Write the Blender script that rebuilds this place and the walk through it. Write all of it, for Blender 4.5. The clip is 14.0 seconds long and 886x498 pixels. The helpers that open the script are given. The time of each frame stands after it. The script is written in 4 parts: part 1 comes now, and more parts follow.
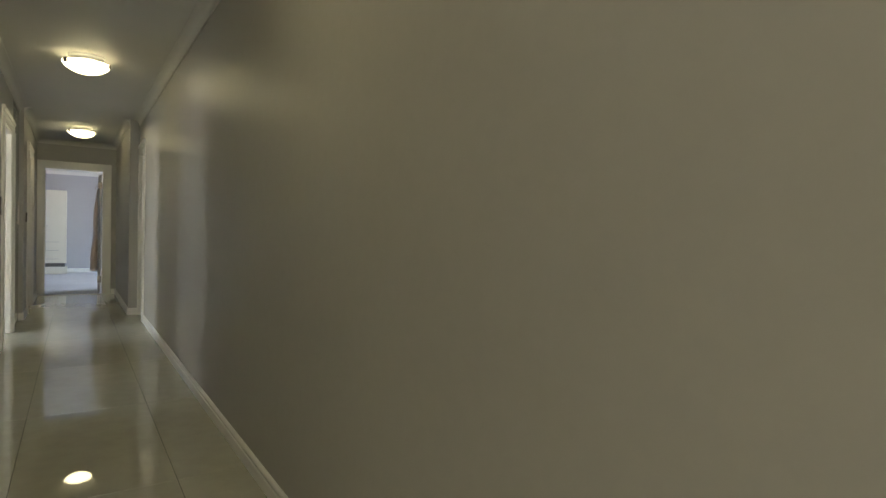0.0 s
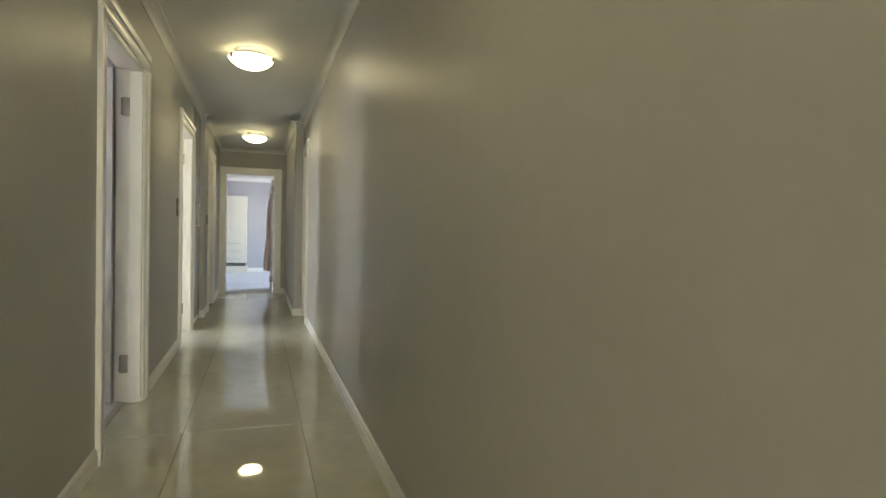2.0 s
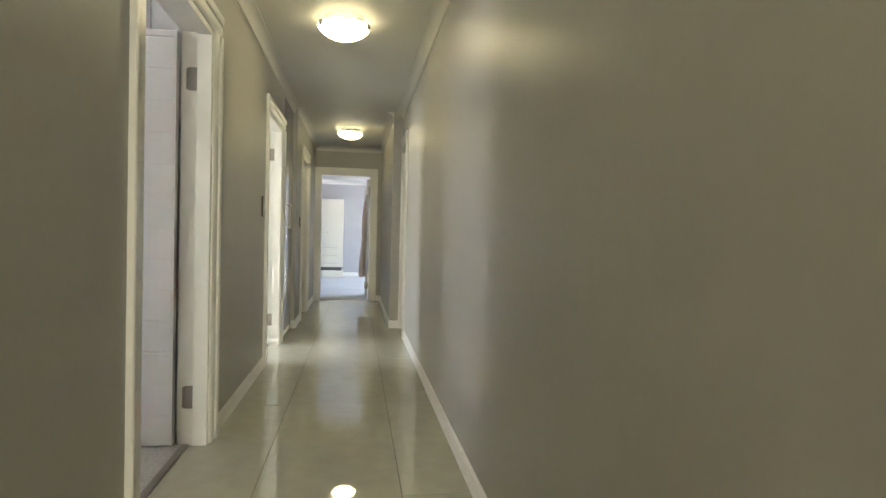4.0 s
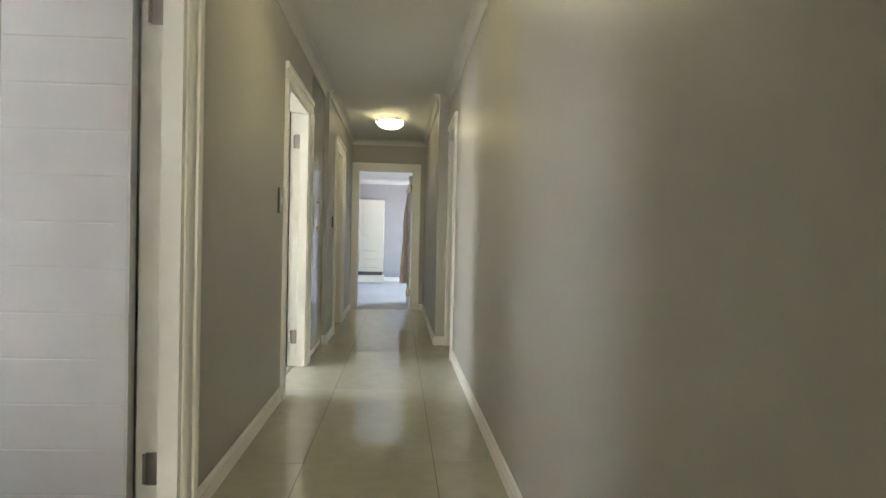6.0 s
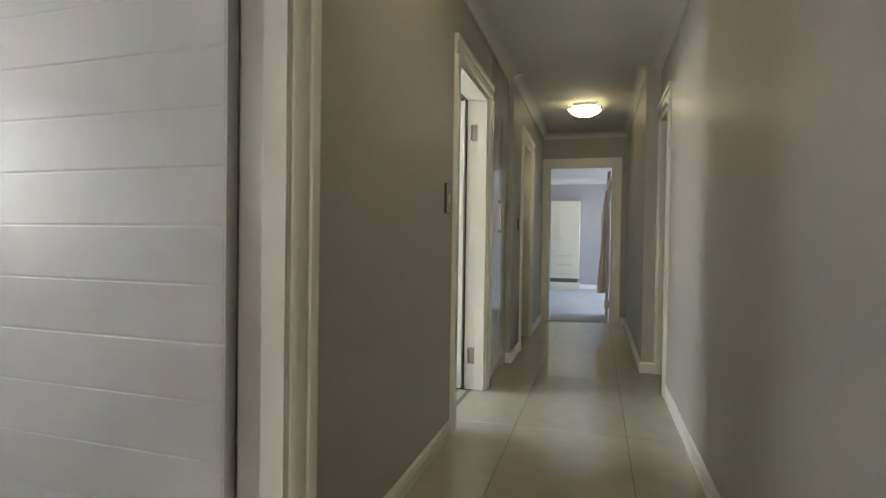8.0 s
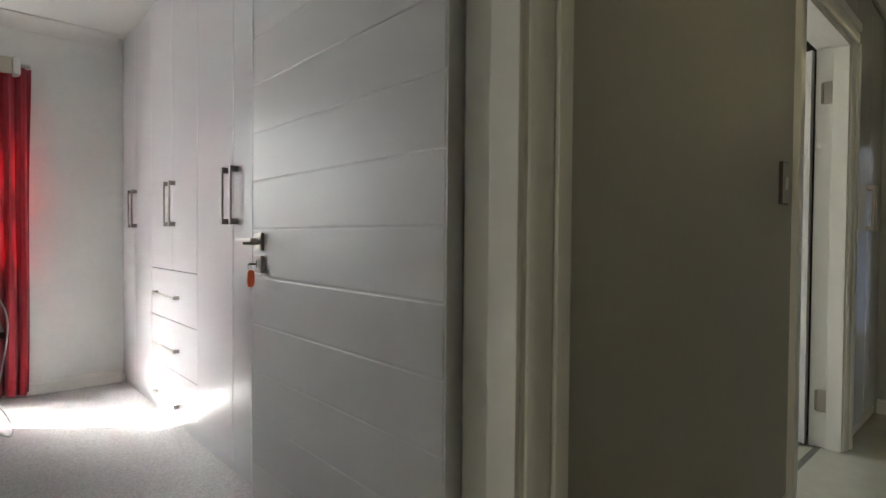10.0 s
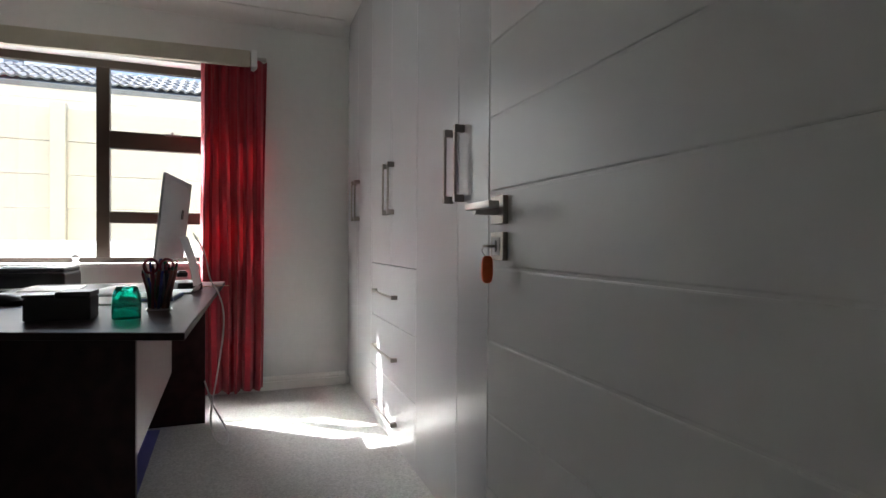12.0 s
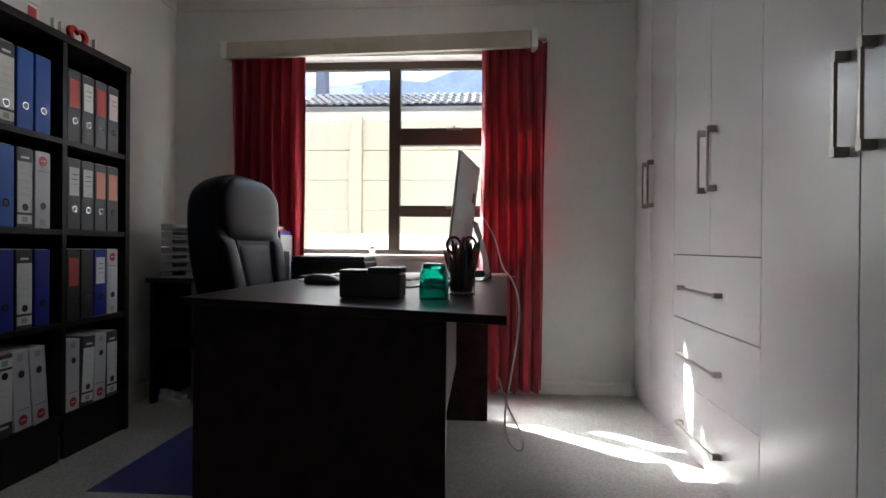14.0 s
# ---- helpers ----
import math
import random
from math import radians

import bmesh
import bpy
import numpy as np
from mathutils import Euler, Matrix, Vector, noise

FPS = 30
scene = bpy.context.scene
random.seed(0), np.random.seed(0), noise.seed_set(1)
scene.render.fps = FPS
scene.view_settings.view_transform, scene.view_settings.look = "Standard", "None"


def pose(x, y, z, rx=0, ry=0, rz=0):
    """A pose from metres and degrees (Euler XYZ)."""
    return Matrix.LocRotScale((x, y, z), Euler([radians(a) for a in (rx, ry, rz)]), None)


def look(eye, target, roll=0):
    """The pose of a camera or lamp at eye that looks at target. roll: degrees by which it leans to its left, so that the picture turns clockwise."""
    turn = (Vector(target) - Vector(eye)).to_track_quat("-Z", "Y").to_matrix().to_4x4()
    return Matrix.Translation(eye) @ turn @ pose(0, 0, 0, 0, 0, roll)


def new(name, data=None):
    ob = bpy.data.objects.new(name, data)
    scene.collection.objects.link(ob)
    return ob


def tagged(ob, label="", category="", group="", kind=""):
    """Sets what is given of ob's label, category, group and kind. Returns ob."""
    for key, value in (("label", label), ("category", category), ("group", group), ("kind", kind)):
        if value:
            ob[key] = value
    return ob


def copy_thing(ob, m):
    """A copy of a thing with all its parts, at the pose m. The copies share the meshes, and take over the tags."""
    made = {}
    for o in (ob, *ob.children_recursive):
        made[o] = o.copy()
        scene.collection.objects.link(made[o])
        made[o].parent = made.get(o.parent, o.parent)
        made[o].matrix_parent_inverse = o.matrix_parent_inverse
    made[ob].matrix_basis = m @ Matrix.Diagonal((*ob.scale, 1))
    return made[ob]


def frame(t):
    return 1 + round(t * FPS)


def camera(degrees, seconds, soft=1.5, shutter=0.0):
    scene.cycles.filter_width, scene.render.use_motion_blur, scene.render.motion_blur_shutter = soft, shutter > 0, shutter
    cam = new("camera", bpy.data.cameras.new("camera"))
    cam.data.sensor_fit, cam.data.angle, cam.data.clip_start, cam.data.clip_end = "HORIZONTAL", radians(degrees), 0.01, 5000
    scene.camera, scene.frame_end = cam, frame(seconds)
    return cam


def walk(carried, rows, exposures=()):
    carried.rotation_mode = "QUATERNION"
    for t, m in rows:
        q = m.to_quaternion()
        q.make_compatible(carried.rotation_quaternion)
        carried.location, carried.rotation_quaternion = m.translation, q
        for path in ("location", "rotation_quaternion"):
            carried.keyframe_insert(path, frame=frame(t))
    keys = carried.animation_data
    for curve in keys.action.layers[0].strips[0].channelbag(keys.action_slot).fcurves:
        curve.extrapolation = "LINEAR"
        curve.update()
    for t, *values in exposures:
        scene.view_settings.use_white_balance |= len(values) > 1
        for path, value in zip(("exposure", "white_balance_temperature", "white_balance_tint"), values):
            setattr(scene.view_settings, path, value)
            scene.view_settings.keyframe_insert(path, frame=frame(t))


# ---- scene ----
cam = camera(77.5, 14.0)
PATH = [
    (0, (-0.122, 2.926, 1.066), (0.988, 4.589, 1.022), 1.4),
    (0.5, (-0.091, 3.101, 1.036), (0.938, 4.816, 0.998), 1.4),
    (1, (-0.043, 3.291, 1.048), (0.894, 5.057, 1.008), 1.5),
    (1.5, (0.006, 3.471, 1.044), (0.803, 5.305, 1.001), 1.3),
    (2, (0.023, 3.649, 1.046), (0.654, 5.546, 0.997), 1.3),
    (2.5, (0.007, 3.885, 1.04), (0.529, 5.815, 0.991), 1.3),
    (3, (0.014, 4.099, 1.041), (0.46, 6.048, 0.993), 1.4),
    (3.5, (0.036, 4.325, 1.039), (0.403, 6.291, 0.994), 1.4),
    (6, (0.072, 5.459, 1.022), (0.232, 7.452, 0.989), 1.3),
    (6.5, (0.081, 5.682, 1.024), (0.154, 7.681, 0.994), 1.3),
    (7, (0.088, 5.855, 1.022), (0.006, 7.853, 0.993), 1.1),
    (9.5, (0.028, 6.52, 1.03), (-1.241, 8.065, 0.99), 0.6),
    (10, (-0.046, 6.606, 1.03), (-1.499, 7.98, 0.991), 0.5),
    (10.5, (-0.185, 6.685, 1.016), (-1.774, 7.9, 0.981), 0.5),
    (11, (-0.384, 6.768, 1.001), (-2.067, 7.848, 0.966), 0.5),
    (11.5, (-0.538, 6.824, 0.988), (-2.294, 7.78, 0.958), 0.6),
    (12, (-0.725, 6.874, 0.952), (-2.586, 7.606, 0.929), 0.4),
    (12.5, (-0.867, 6.894, 0.916), (-2.81, 7.365, 0.897), 0.4),
    (13, (-0.977, 6.865, 0.894), (-2.966, 7.071, 0.881), 0.25),
    (13.5, (-1.041, 6.805, 0.873), (-3.041, 6.818, 0.863), 0.2),
    (14, (-1.095, 6.734, 0.866), (-3.09, 6.599, 0.860), 0.45),
]
EXPOSURES = [(0.0, 4.85), (1.5, 5.33), (3.0, 5.74), (7.0, 5.44), (9.5, 4.32), (10.5, 4.00), (11.5, 3.42), (12.5, 2.88), (14.0, 2.92)]
walk(cam, [(t, look(eye, target, roll)) for t, eye, target, roll in PATH], EXPOSURES)

# ---- world, sun and lamps ----
SUN_DIR = Vector((0.47, 0.57, -0.668)).normalized()   # the way the sunlight travels
world = bpy.data.worlds.new("sky")
scene.world = world
world.use_nodes = True
wn = world.node_tree.nodes
sky = wn.new("ShaderNodeTexSky")
sky.sky_type = "NISHITA"
sky.sun_disc = False
sky.sun_elevation = math.asin(-SUN_DIR.z)
sky.sun_rotation = math.atan2(-SUN_DIR.x, -SUN_DIR.y)
wn["Background"].inputs["Strength"].default_value = 0.05
world.node_tree.links.new(sky.outputs[0], wn["Background"].inputs["Color"])

sun = bpy.data.lights.new("sun", "SUN")
sun.energy, sun.angle, sun.color = 5.0, radians(0.5), (1.0, 0.985, 0.965)
sun_ob = new("sun", sun)
sun_ob.matrix_world = look((-20, -20, 30), Vector((-20, -20, 30)) + SUN_DIR)


def window_light(name, eye, target, sx, sy, watts, colour):
    """Area lamp set in an opening, standing in for light that enters there."""
    la = bpy.data.lights.new(name, "AREA")
    la.shape, la.size, la.size_y, la.energy, la.color = "RECTANGLE", sx, sy, watts, colour
    ob = new(name, la)
    ob.matrix_world = look(eye, target)
    return ob


window_light("study_window_light", (-4.52, 6.19, 1.40), (0, 6.19, 1.25), 1.1, 1.1, 0.9, (0.90, 0.95, 1.0))
window_light("bedroom_window_light", (3.10, 15.9, 1.15), (0.6, 15.9, 0.1), 2.7, 1.8, 1.3, (0.80, 0.85, 1.0))
# fill lamp added in the side room to brighten its open door leaf
window_light("side_room_fill_light", (-3.12, 9.45, 1.45), (0, 9.45, 1.2), 1.0, 1.0, 1.2, (1.0, 0.97, 0.90))
window_light("entrance_light", (-0.05, 0.10, 1.3), (-0.05, 3, 1.2), 0.85, 1.9, 2.07, (1.0, 0.935, 0.73))


# ---- materials ----
def mat(name, colour, rough=0.5, metal=0.0, grain=0.0, grain_scale=60.0, stain=0.0, bump=0.0, bump_scale=200.0,
        spec=0.5, coat=0.0, rand=0.0, sheen=0.0):
    """A painted, wooden or plastic surface: colour with two scales of variation, fine relief, optional coat."""
    m = bpy.data.materials.new(name)
    m.use_nodes = True
    nt = m.node_tree
    n, l = nt.nodes, nt.links
    b = n["Principled BSDF"]
    b.inputs["Roughness"].default_value = rough
    b.inputs["Metallic"].default_value = metal
    b.inputs["Specular IOR Level"].default_value = spec
    b.inputs["Coat Weight"].default_value = coat
    b.inputs["Coat Roughness"].default_value = 0.08
    b.inputs["Sheen Weight"].default_value = sheen
    b.inputs["Base Color"].default_value = (*colour, 1)
    co = n.new("ShaderNodeTexCoord")
    last = None
    if grain or stain or rand:
        base = n.new("ShaderNodeRGB")
        base.outputs[0].default_value = (*colour, 1)
        last = base.outputs[0]
        for amount, scale in ((grain, grain_scale), (stain, 1.3)):
            if not amount:
                continue
            t = n.new("ShaderNodeTexNoise")
            t.inputs["Scale"].default_value = scale
            t.inputs["Detail"].default_value = 5
            l.new(co.outputs["Object"], t.inputs["Vector"])
            r = n.new("ShaderNodeMapRange")
            r.inputs["From Min"].default_value, r.inputs["From Max"].default_value = 0.3, 0.7
            r.inputs["To Min"].default_value, r.inputs["To Max"].default_value = 1 - amount, 1 + amount
            l.new(t.outputs["Fac"], r.inputs["Value"])
            mx = n.new("ShaderNodeMix")
            mx.data_type, mx.blend_type = "RGBA", "MULTIPLY"
            mx.inputs["Factor"].default_value = 1
            l.new(last, mx.inputs["A"])
            l.new(r.outputs[0], mx.inputs["B"])
            last = mx.outputs["Result"]
        if rand:
            oi = n.new("ShaderNodeObjectInfo")
            r = n.new("ShaderNodeMapRange")
            r.inputs["To Min"].default_value, r.inputs["To Max"].default_value = 1 - rand, 1 + rand
            l.new(oi.outputs["Random"], r.inputs["Value"])
            mx = n.new("ShaderNodeMix")
            mx.data_type, mx.blend_type = "RGBA", "MULTIPLY"
            mx.inputs["Factor"].default_value = 1
            l.new(last, mx.inputs["A"])
            l.new(r.outputs[0], mx.inputs["B"])
            last = mx.outputs["Result"]
        l.new(last, b.inputs["Base Color"])
    if bump:
        t = n.new("ShaderNodeTexNoise")
        t.inputs["Scale"].default_value = bump_scale
        t.inputs["Detail"].default_value = 3
        l.new(co.outputs["Object"], t.inputs["Vector"])
        bp = n.new("ShaderNodeBump")
        bp.inputs["Strength"].default_value = bump
        bp.inputs["Distance"].default_value = 0.002
        l.new(t.outputs["Fac"], bp.inputs["Height"])
        l.new(bp.outputs[0], b.inputs["Normal"])
    return m


def glow(name, colour, strength):
    m = bpy.data.materials.new(name)
    m.use_nodes = True
    b = m.node_tree.nodes["Principled BSDF"]
    b.inputs["Base Color"].default_value = (0.9, 0.88, 0.82, 1)
    b.inputs["Emission Color"].default_value = (*colour, 1)
    b.inputs["Emission Strength"].default_value = strength
    b.inputs["Roughness"].default_value = 0.3
    return m


def glass(name, colour=(1, 1, 1), rough=0.0):
    m = bpy.data.materials.new(name)
    m.use_nodes = True
    b = m.node_tree.nodes["Principled BSDF"]
    b.inputs["Base Color"].default_value = (*colour, 1)
    b.inputs["Transmission Weight"].default_value = 1
    b.inputs["Roughness"].default_value = rough
    b.inputs["IOR"].default_value = 1.45
    return m


def cloth(name, colour, through_light):
    """Woven curtain cloth that lets some light through."""
    m = mat(name, colour, 0.85, grain=0.12, grain_scale=90, stain=0.08, bump=0.25, bump_scale=900, sheen=0.2)
    nt = m.node_tree
    tr = nt.nodes.new("ShaderNodeBsdfTranslucent")
    tr.inputs["Color"].default_value = (*(0.85 * c + 0.05 for c in colour), 1)
    mx = nt.nodes.new("ShaderNodeMixShader")
    mx.inputs[0].default_value = through_light
    nt.links.new(nt.nodes["Principled BSDF"].outputs[0], mx.inputs[1])
    nt.links.new(tr.outputs[0], mx.inputs[2])
    nt.links.new(mx.outputs[0], nt.nodes["Material Output"].inputs["Surface"])
    return m


WALL = mat("wall_paint", (0.42, 0.41, 0.385), 0.42, spec=0.35, stain=0.03, grain=0.015, grain_scale=25, bump=0.12, bump_scale=160)
WALL_STUDY = mat("study_wall_paint", (0.67, 0.675, 0.65), 0.5, stain=0.03, grain=0.015, grain_scale=25, bump=0.15, bump_scale=160)
WALL_BED = mat("bedroom_wall_paint", (0.36, 0.36, 0.385), 0.5, stain=0.03, bump=0.15, bump_scale=160)
CEIL = mat("ceiling_paint", (0.64, 0.63, 0.60), 0.6, stain=0.02, bump=0.2, bump_scale=120)
TRIM = mat("white_gloss_trim", (0.78, 0.77, 0.73), 0.28, stain=0.03, bump=0.05, bump_scale=60)
DOORWHITE = mat("white_door_paint", (0.72, 0.71, 0.70), 0.36, stain=0.025, bump=0.05, bump_scale=40)
WARD = mat("white_cabinet_finish", (0.61, 0.61, 0.62), 0.24, stain=0.02, bump=0.03, bump_scale=30)
GLOSSDOOR = mat("grey_gloss_cupboard", (0.58, 0.575, 0.555), 0.06, stain=0.02)
GROUT = mat("grout", (0.10, 0.095, 0.08), 0.9, grain=0.2)
CARPET = mat("grey_carpet", (0.56, 0.555, 0.54), 0.95, grain=0.22, grain_scale=120, stain=0.08, bump=0.7, bump_scale=170)
CARPET_BED = mat("pale_carpet", (0.64, 0.64, 0.66), 0.95, grain=0.2, grain_scale=220, stain=0.06, bump=0.8, bump_scale=400)
STEEL = mat("brushed_steel", (0.48, 0.45, 0.42), 0.32, metal=1.0, grain=0.1, grain_scale=300)
DARKSTEEL = mat("satin_nickel", (0.34, 0.31, 0.28), 0.35, metal=1.0, grain=0.1, grain_scale=300)
CHROME = mat("chrome", (0.75, 0.75, 0.75), 0.08, metal=1.0)
BRONZE = mat("bronze_aluminium", (0.055, 0.040, 0.030), 0.4, metal=0.3, stain=0.1)
WENGE = mat("wenge_laminate", (0.026, 0.011, 0.012), 0.36, spec=0.14, grain=0.35, grain_scale=18, stain=0.15, bump=0.06, bump_scale=90)
BLACKWOOD = mat("black_brown_board", (0.017, 0.014, 0.013), 0.42, spec=0.2, grain=0.3, grain_scale=20, bump=0.05, bump_scale=90)
# the sky's reflection on the leather is put into its bluish base colour
LEATHER = mat("black_leather", (0.0045, 0.0055, 0.012), 0.42, spec=0.12, grain=0.2, grain_scale=120, bump=0.35, bump_scale=260)
BLACKPLASTIC = mat("black_plastic", (0.015, 0.015, 0.016), 0.35, grain=0.1, grain_scale=200)
GREYPLASTIC = mat("grey_plastic", (0.42, 0.42, 0.43), 0.45, stain=0.05)
WHITEPLASTIC = mat("white_plastic", (0.78, 0.78, 0.76), 0.35, stain=0.04)
PAPER = mat("paper", (0.80, 0.80, 0.78), 0.8, stain=0.03)
RED = cloth("red_curtain_cloth", (0.43, 0.024, 0.046), 0.25)
LAMPGLASS = glow("lit_opal_glass", (1.0, 0.865, 0.48), 0.35)
ORANGE = mat("orange_plastic", (0.88, 0.14, 0.03), 0.35, stain=0.05)
ALU = mat("aluminium", (0.62, 0.63, 0.65), 0.35, metal=0.6, stain=0.03)
CLEAR = glass("clear_glass")
TILE = mat("polished_cream_tile", (0.44, 0.43, 0.35), 0.015, stain=0.06, grain=0.05, grain_scale=9, rand=0.04, spec=0.9)


# ---- building helpers ----
def box(bm, x0, x1, y0, y1, z0, z1, bev=0.0, m=None):
    """Adds a box to bm, with rounded edges when bev is given."""
    tmp = bmesh.new()
    bmesh.ops.create_cube(tmp, size=1)
    for v in tmp.verts:
        v.co = Vector(((x0 + x1) / 2 + v.co.x * (x1 - x0), (y0 + y1) / 2 + v.co.y * (y1 - y0), (z0 + z1) / 2 + v.co.z * (z1 - z0)))
    if bev:
        bmesh.ops.bevel(tmp, geom=tmp.edges[:], offset=bev, segments=2, profile=0.6, affect="EDGES")
    if m is not None:
        tmp.transform(m)
    me = bpy.data.meshes.new("tmp")
    tmp.to_mesh(me)
    tmp.free()
    bm.from_mesh(me)
    bpy.data.meshes.remove(me)
    return bm


def block(x0, x1, y0, y1, z0, z1, bev=0.0, m=None):
    return box(bmesh.new(), x0, x1, y0, y1, z0, z1, bev, m)


def rod(p0, p1, r0, r1=None, seg=16):
    """A round bar from p0 to p1, capped."""
    p0, p1 = Vector(p0), Vector(p1)
    bm = bmesh.new()
    d = p1 - p0
    bmesh.ops.create_cone(bm, cap_ends=True, segments=seg, radius1=r0, radius2=r0 if r1 is None else r1, depth=d.length)
    bm.transform(Matrix.Translation((p0 + p1) / 2) @ d.to_track_quat("Z", "Y").to_matrix().to_4x4())
    return bm


def lathe(profile, seg=32):
    """Turns a profile of (radius, z) pairs about the z axis."""
    bm = bmesh.new()
    rings = []
    for r, z in profile:
        rings.append([bm.verts.new((r * math.cos(2 * math.pi * i / seg), r * math.sin(2 * math.pi * i / seg), z)) for i in range(seg)])
    for a, b in zip(rings, rings[1:]):
        for i in range(seg):
            j = (i + 1) % seg
            bm.faces.new((a[i], a[j], b[j], b[i]))
    for ring in (rings[0], rings[-1]):
        if (ring[0].co.xy).length > 1e-4:
            bm.faces.new(ring)
    bmesh.ops.remove_doubles(bm, verts=bm.verts[:], dist=1e-5)
    bmesh.ops.recalc_face_normals(bm, faces=bm.faces[:])
    return bm


def sweep(points, r, seg=8):
    """A round cord along points, smoothed."""
    pts = [Vector(p) for p in points]
    fine = []
    for i in range(len(pts) - 1):
        a, b, c, d = pts[max(i - 1, 0)], pts[i], pts[i + 1], pts[min(i + 2, len(pts) - 1)]
        for k in range(6):
            t = k / 6
            fine.append(0.5 * ((2 * b) + (c - a) * t + (2 * a - 5 * b + 4 * c - d) * t * t + (3 * b - a - 3 * c + d) * t ** 3))
    fine.append(pts[-1])
    bm = bmesh.new()
    rings = []
    for i, p in enumerate(fine):
        d = (fine[min(i + 1, len(fine) - 1)] - fine[max(i - 1, 0)]).normalized()
        q = d.to_track_quat("Z", "Y")
        rings.append([bm.verts.new(p + q @ Vector((r * math.cos(2 * math.pi * k / seg), r * math.sin(2 * math.pi * k / seg), 0))) for k in range(seg)])
    for a, b in zip(rings, rings[1:]):
        for k in range(seg):
            bm.faces.new((a[k], a[(k + 1) % seg], b[(k + 1) % seg], b[k]))
    bm.faces.new(rings[0]), bm.faces.new(rings[-1])
    bmesh.ops.recalc_face_normals(bm, faces=bm.faces[:])
    return bm


def extrude(profile, length, m=None):
    """A prism: profile of (y, z) pairs drawn out along x from 0 to length."""
    bm = bmesh.new()
    a = [bm.verts.new((0, y, z)) for y, z in profile]
    b = [bm.verts.new((length, y, z)) for y, z in profile]
    k = len(profile)
    for i in range(k):
        bm.faces.new((a[i], a[(i + 1) % k], b[(i + 1) % k], b[i]))
    bm.faces.new(a), bm.faces.new(b)
    bmesh.ops.recalc_face_normals(bm, faces=bm.faces[:])
    if m is not None:
        bm.transform(m)
    return bm


def mesh_of(name, bm, material, smooth=False):
    me = bpy.data.meshes.new(name)
    if smooth:
        for f in bm.faces:
            f.smooth = True
    bm.to_mesh(me)
    bm.free()
    me.materials.append(material)
    if smooth:
        me.set_sharp_from_angle(angle=radians(40))
    return me


def part(name, bm, material, parent, label="", smooth=False):
    ob = new(name, mesh_of(name, bm, material, smooth))
    ob.parent = parent
    if label:
        tagged(ob, label)
    return ob


def thing(name, label, category, m=None, group=""):
    e = new(name)
    e.empty_display_size = 0.1
    if m is not None:
        e.matrix_world = m
    return tagged(e, label, category, group)


def solid(name, bm, material, label, category, group="", smooth=False):
    return tagged(new(name, mesh_of(name, bm, material, smooth)), label, category, group)


def structure(name, bm, material, label="", category="", smooth=False):
    return tagged(new(name, mesh_of(name, bm, material, smooth)), label, category, kind="structure")


# ---- the plan ----
XL, XR = -0.648, 0.545          # hall walls
PL, PR, PY = -0.61, 0.438, 10.79  # narrower end of the hall, from PY on
YB, YE = 0.05, 13.44            # ends of the hall
HC = 2.425                       # hall ceiling
T = 0.115                       # wall thickness
SX, SY0, SY1, SC = -4.40, 4.84, 8.20, 2.395   # study: window wall, south wall, north wall, ceiling
D1 = (6.485, 7.385)             # doorways in the left wall
D2 = (9.050, 9.890)
D3 = (11.42, 12.18)
RD = (10.20, 10.785)              # doorway in the right wall
DH = 2.010                      # height of the doorways
DE = 2.000                      # and of the end doorway
EX0, EX1 = -0.530, 0.268         # doorway in the end wall
WY0, WY1, WZ0, WZ1 = 5.42, 6.96, 0.82, 2.02  # study window
BX0, BX1, BY1, BC = -3.2, 3.2, 18.70, 2.42   # bedroom

# hall walls, pieces butted end to end
bm = bmesh.new()
for y0, y1, z0, z1 in ((YB, D1[0], 0, HC), (D1[0], D1[1], DH, HC), (D1[1], D2[0], 0, HC), (D2[0], D2[1], DH, HC), (D2[1], 9.997, 0, HC),
                       (9.997, PY, 2.345, HC)):
    box(bm, XL - T, XL, y0, y1, z0, z1)
structure("wall_west", bm, WALL, "satin warm grey painted hall wall", "wall")
bm = bmesh.new()
for y0, y1, z0, z1 in ((PY, D3[0], 0, HC), (D3[0], D3[1], DH, HC), (D3[1], YE, 0, HC)):
    box(bm, XL - T, PL, y0, y1, z0, z1)
structure("wall_west_pier", bm, WALL, "grey painted wall pier standing proud", "wall")
bm = bmesh.new()
for y0, y1, z0, z1 in ((YB, RD[0], 0, HC), (RD[0], RD[1], DH, HC), (RD[1], PY, 0, HC)):
    box(bm, XR, XR + T, y0, y1, z0, z1)
structure("wall_east", bm, WALL, "long satin warm grey painted hall wall", "wall")
structure("wall_east_pier", block(PR, XR + T, PY, YE, 0, HC), WALL, "grey painted wall pier standing proud", "wall")
bm = bmesh.new()
for x0, x1, z0, z1 in ((BX0, EX0, 0, HC), (EX0, EX1, DE, HC), (EX1, BX1, 0, HC)):
    box(bm, x0, x1, YE, YE + T, z0, z1)
structure("wall_north", bm, WALL, "grey painted end wall of the hall", "wall")
bm = bmesh.new()
for x0, x1, z0, z1 in ((XL - T, -0.5, 0, HC), (-0.5, 0.4, 2.1, HC), (0.4, XR + T, 0, HC)):
    box(bm, x0, x1, YB - T, YB, z0, z1)
structure("wall_south", bm, WALL, "grey painted wall with an open doorway", "wall")
structure("ceiling_hall", block(XL - T, XR + T, YB - T, YE + T, HC, HC + 0.12), CEIL, "white painted hall ceiling", "ceiling")


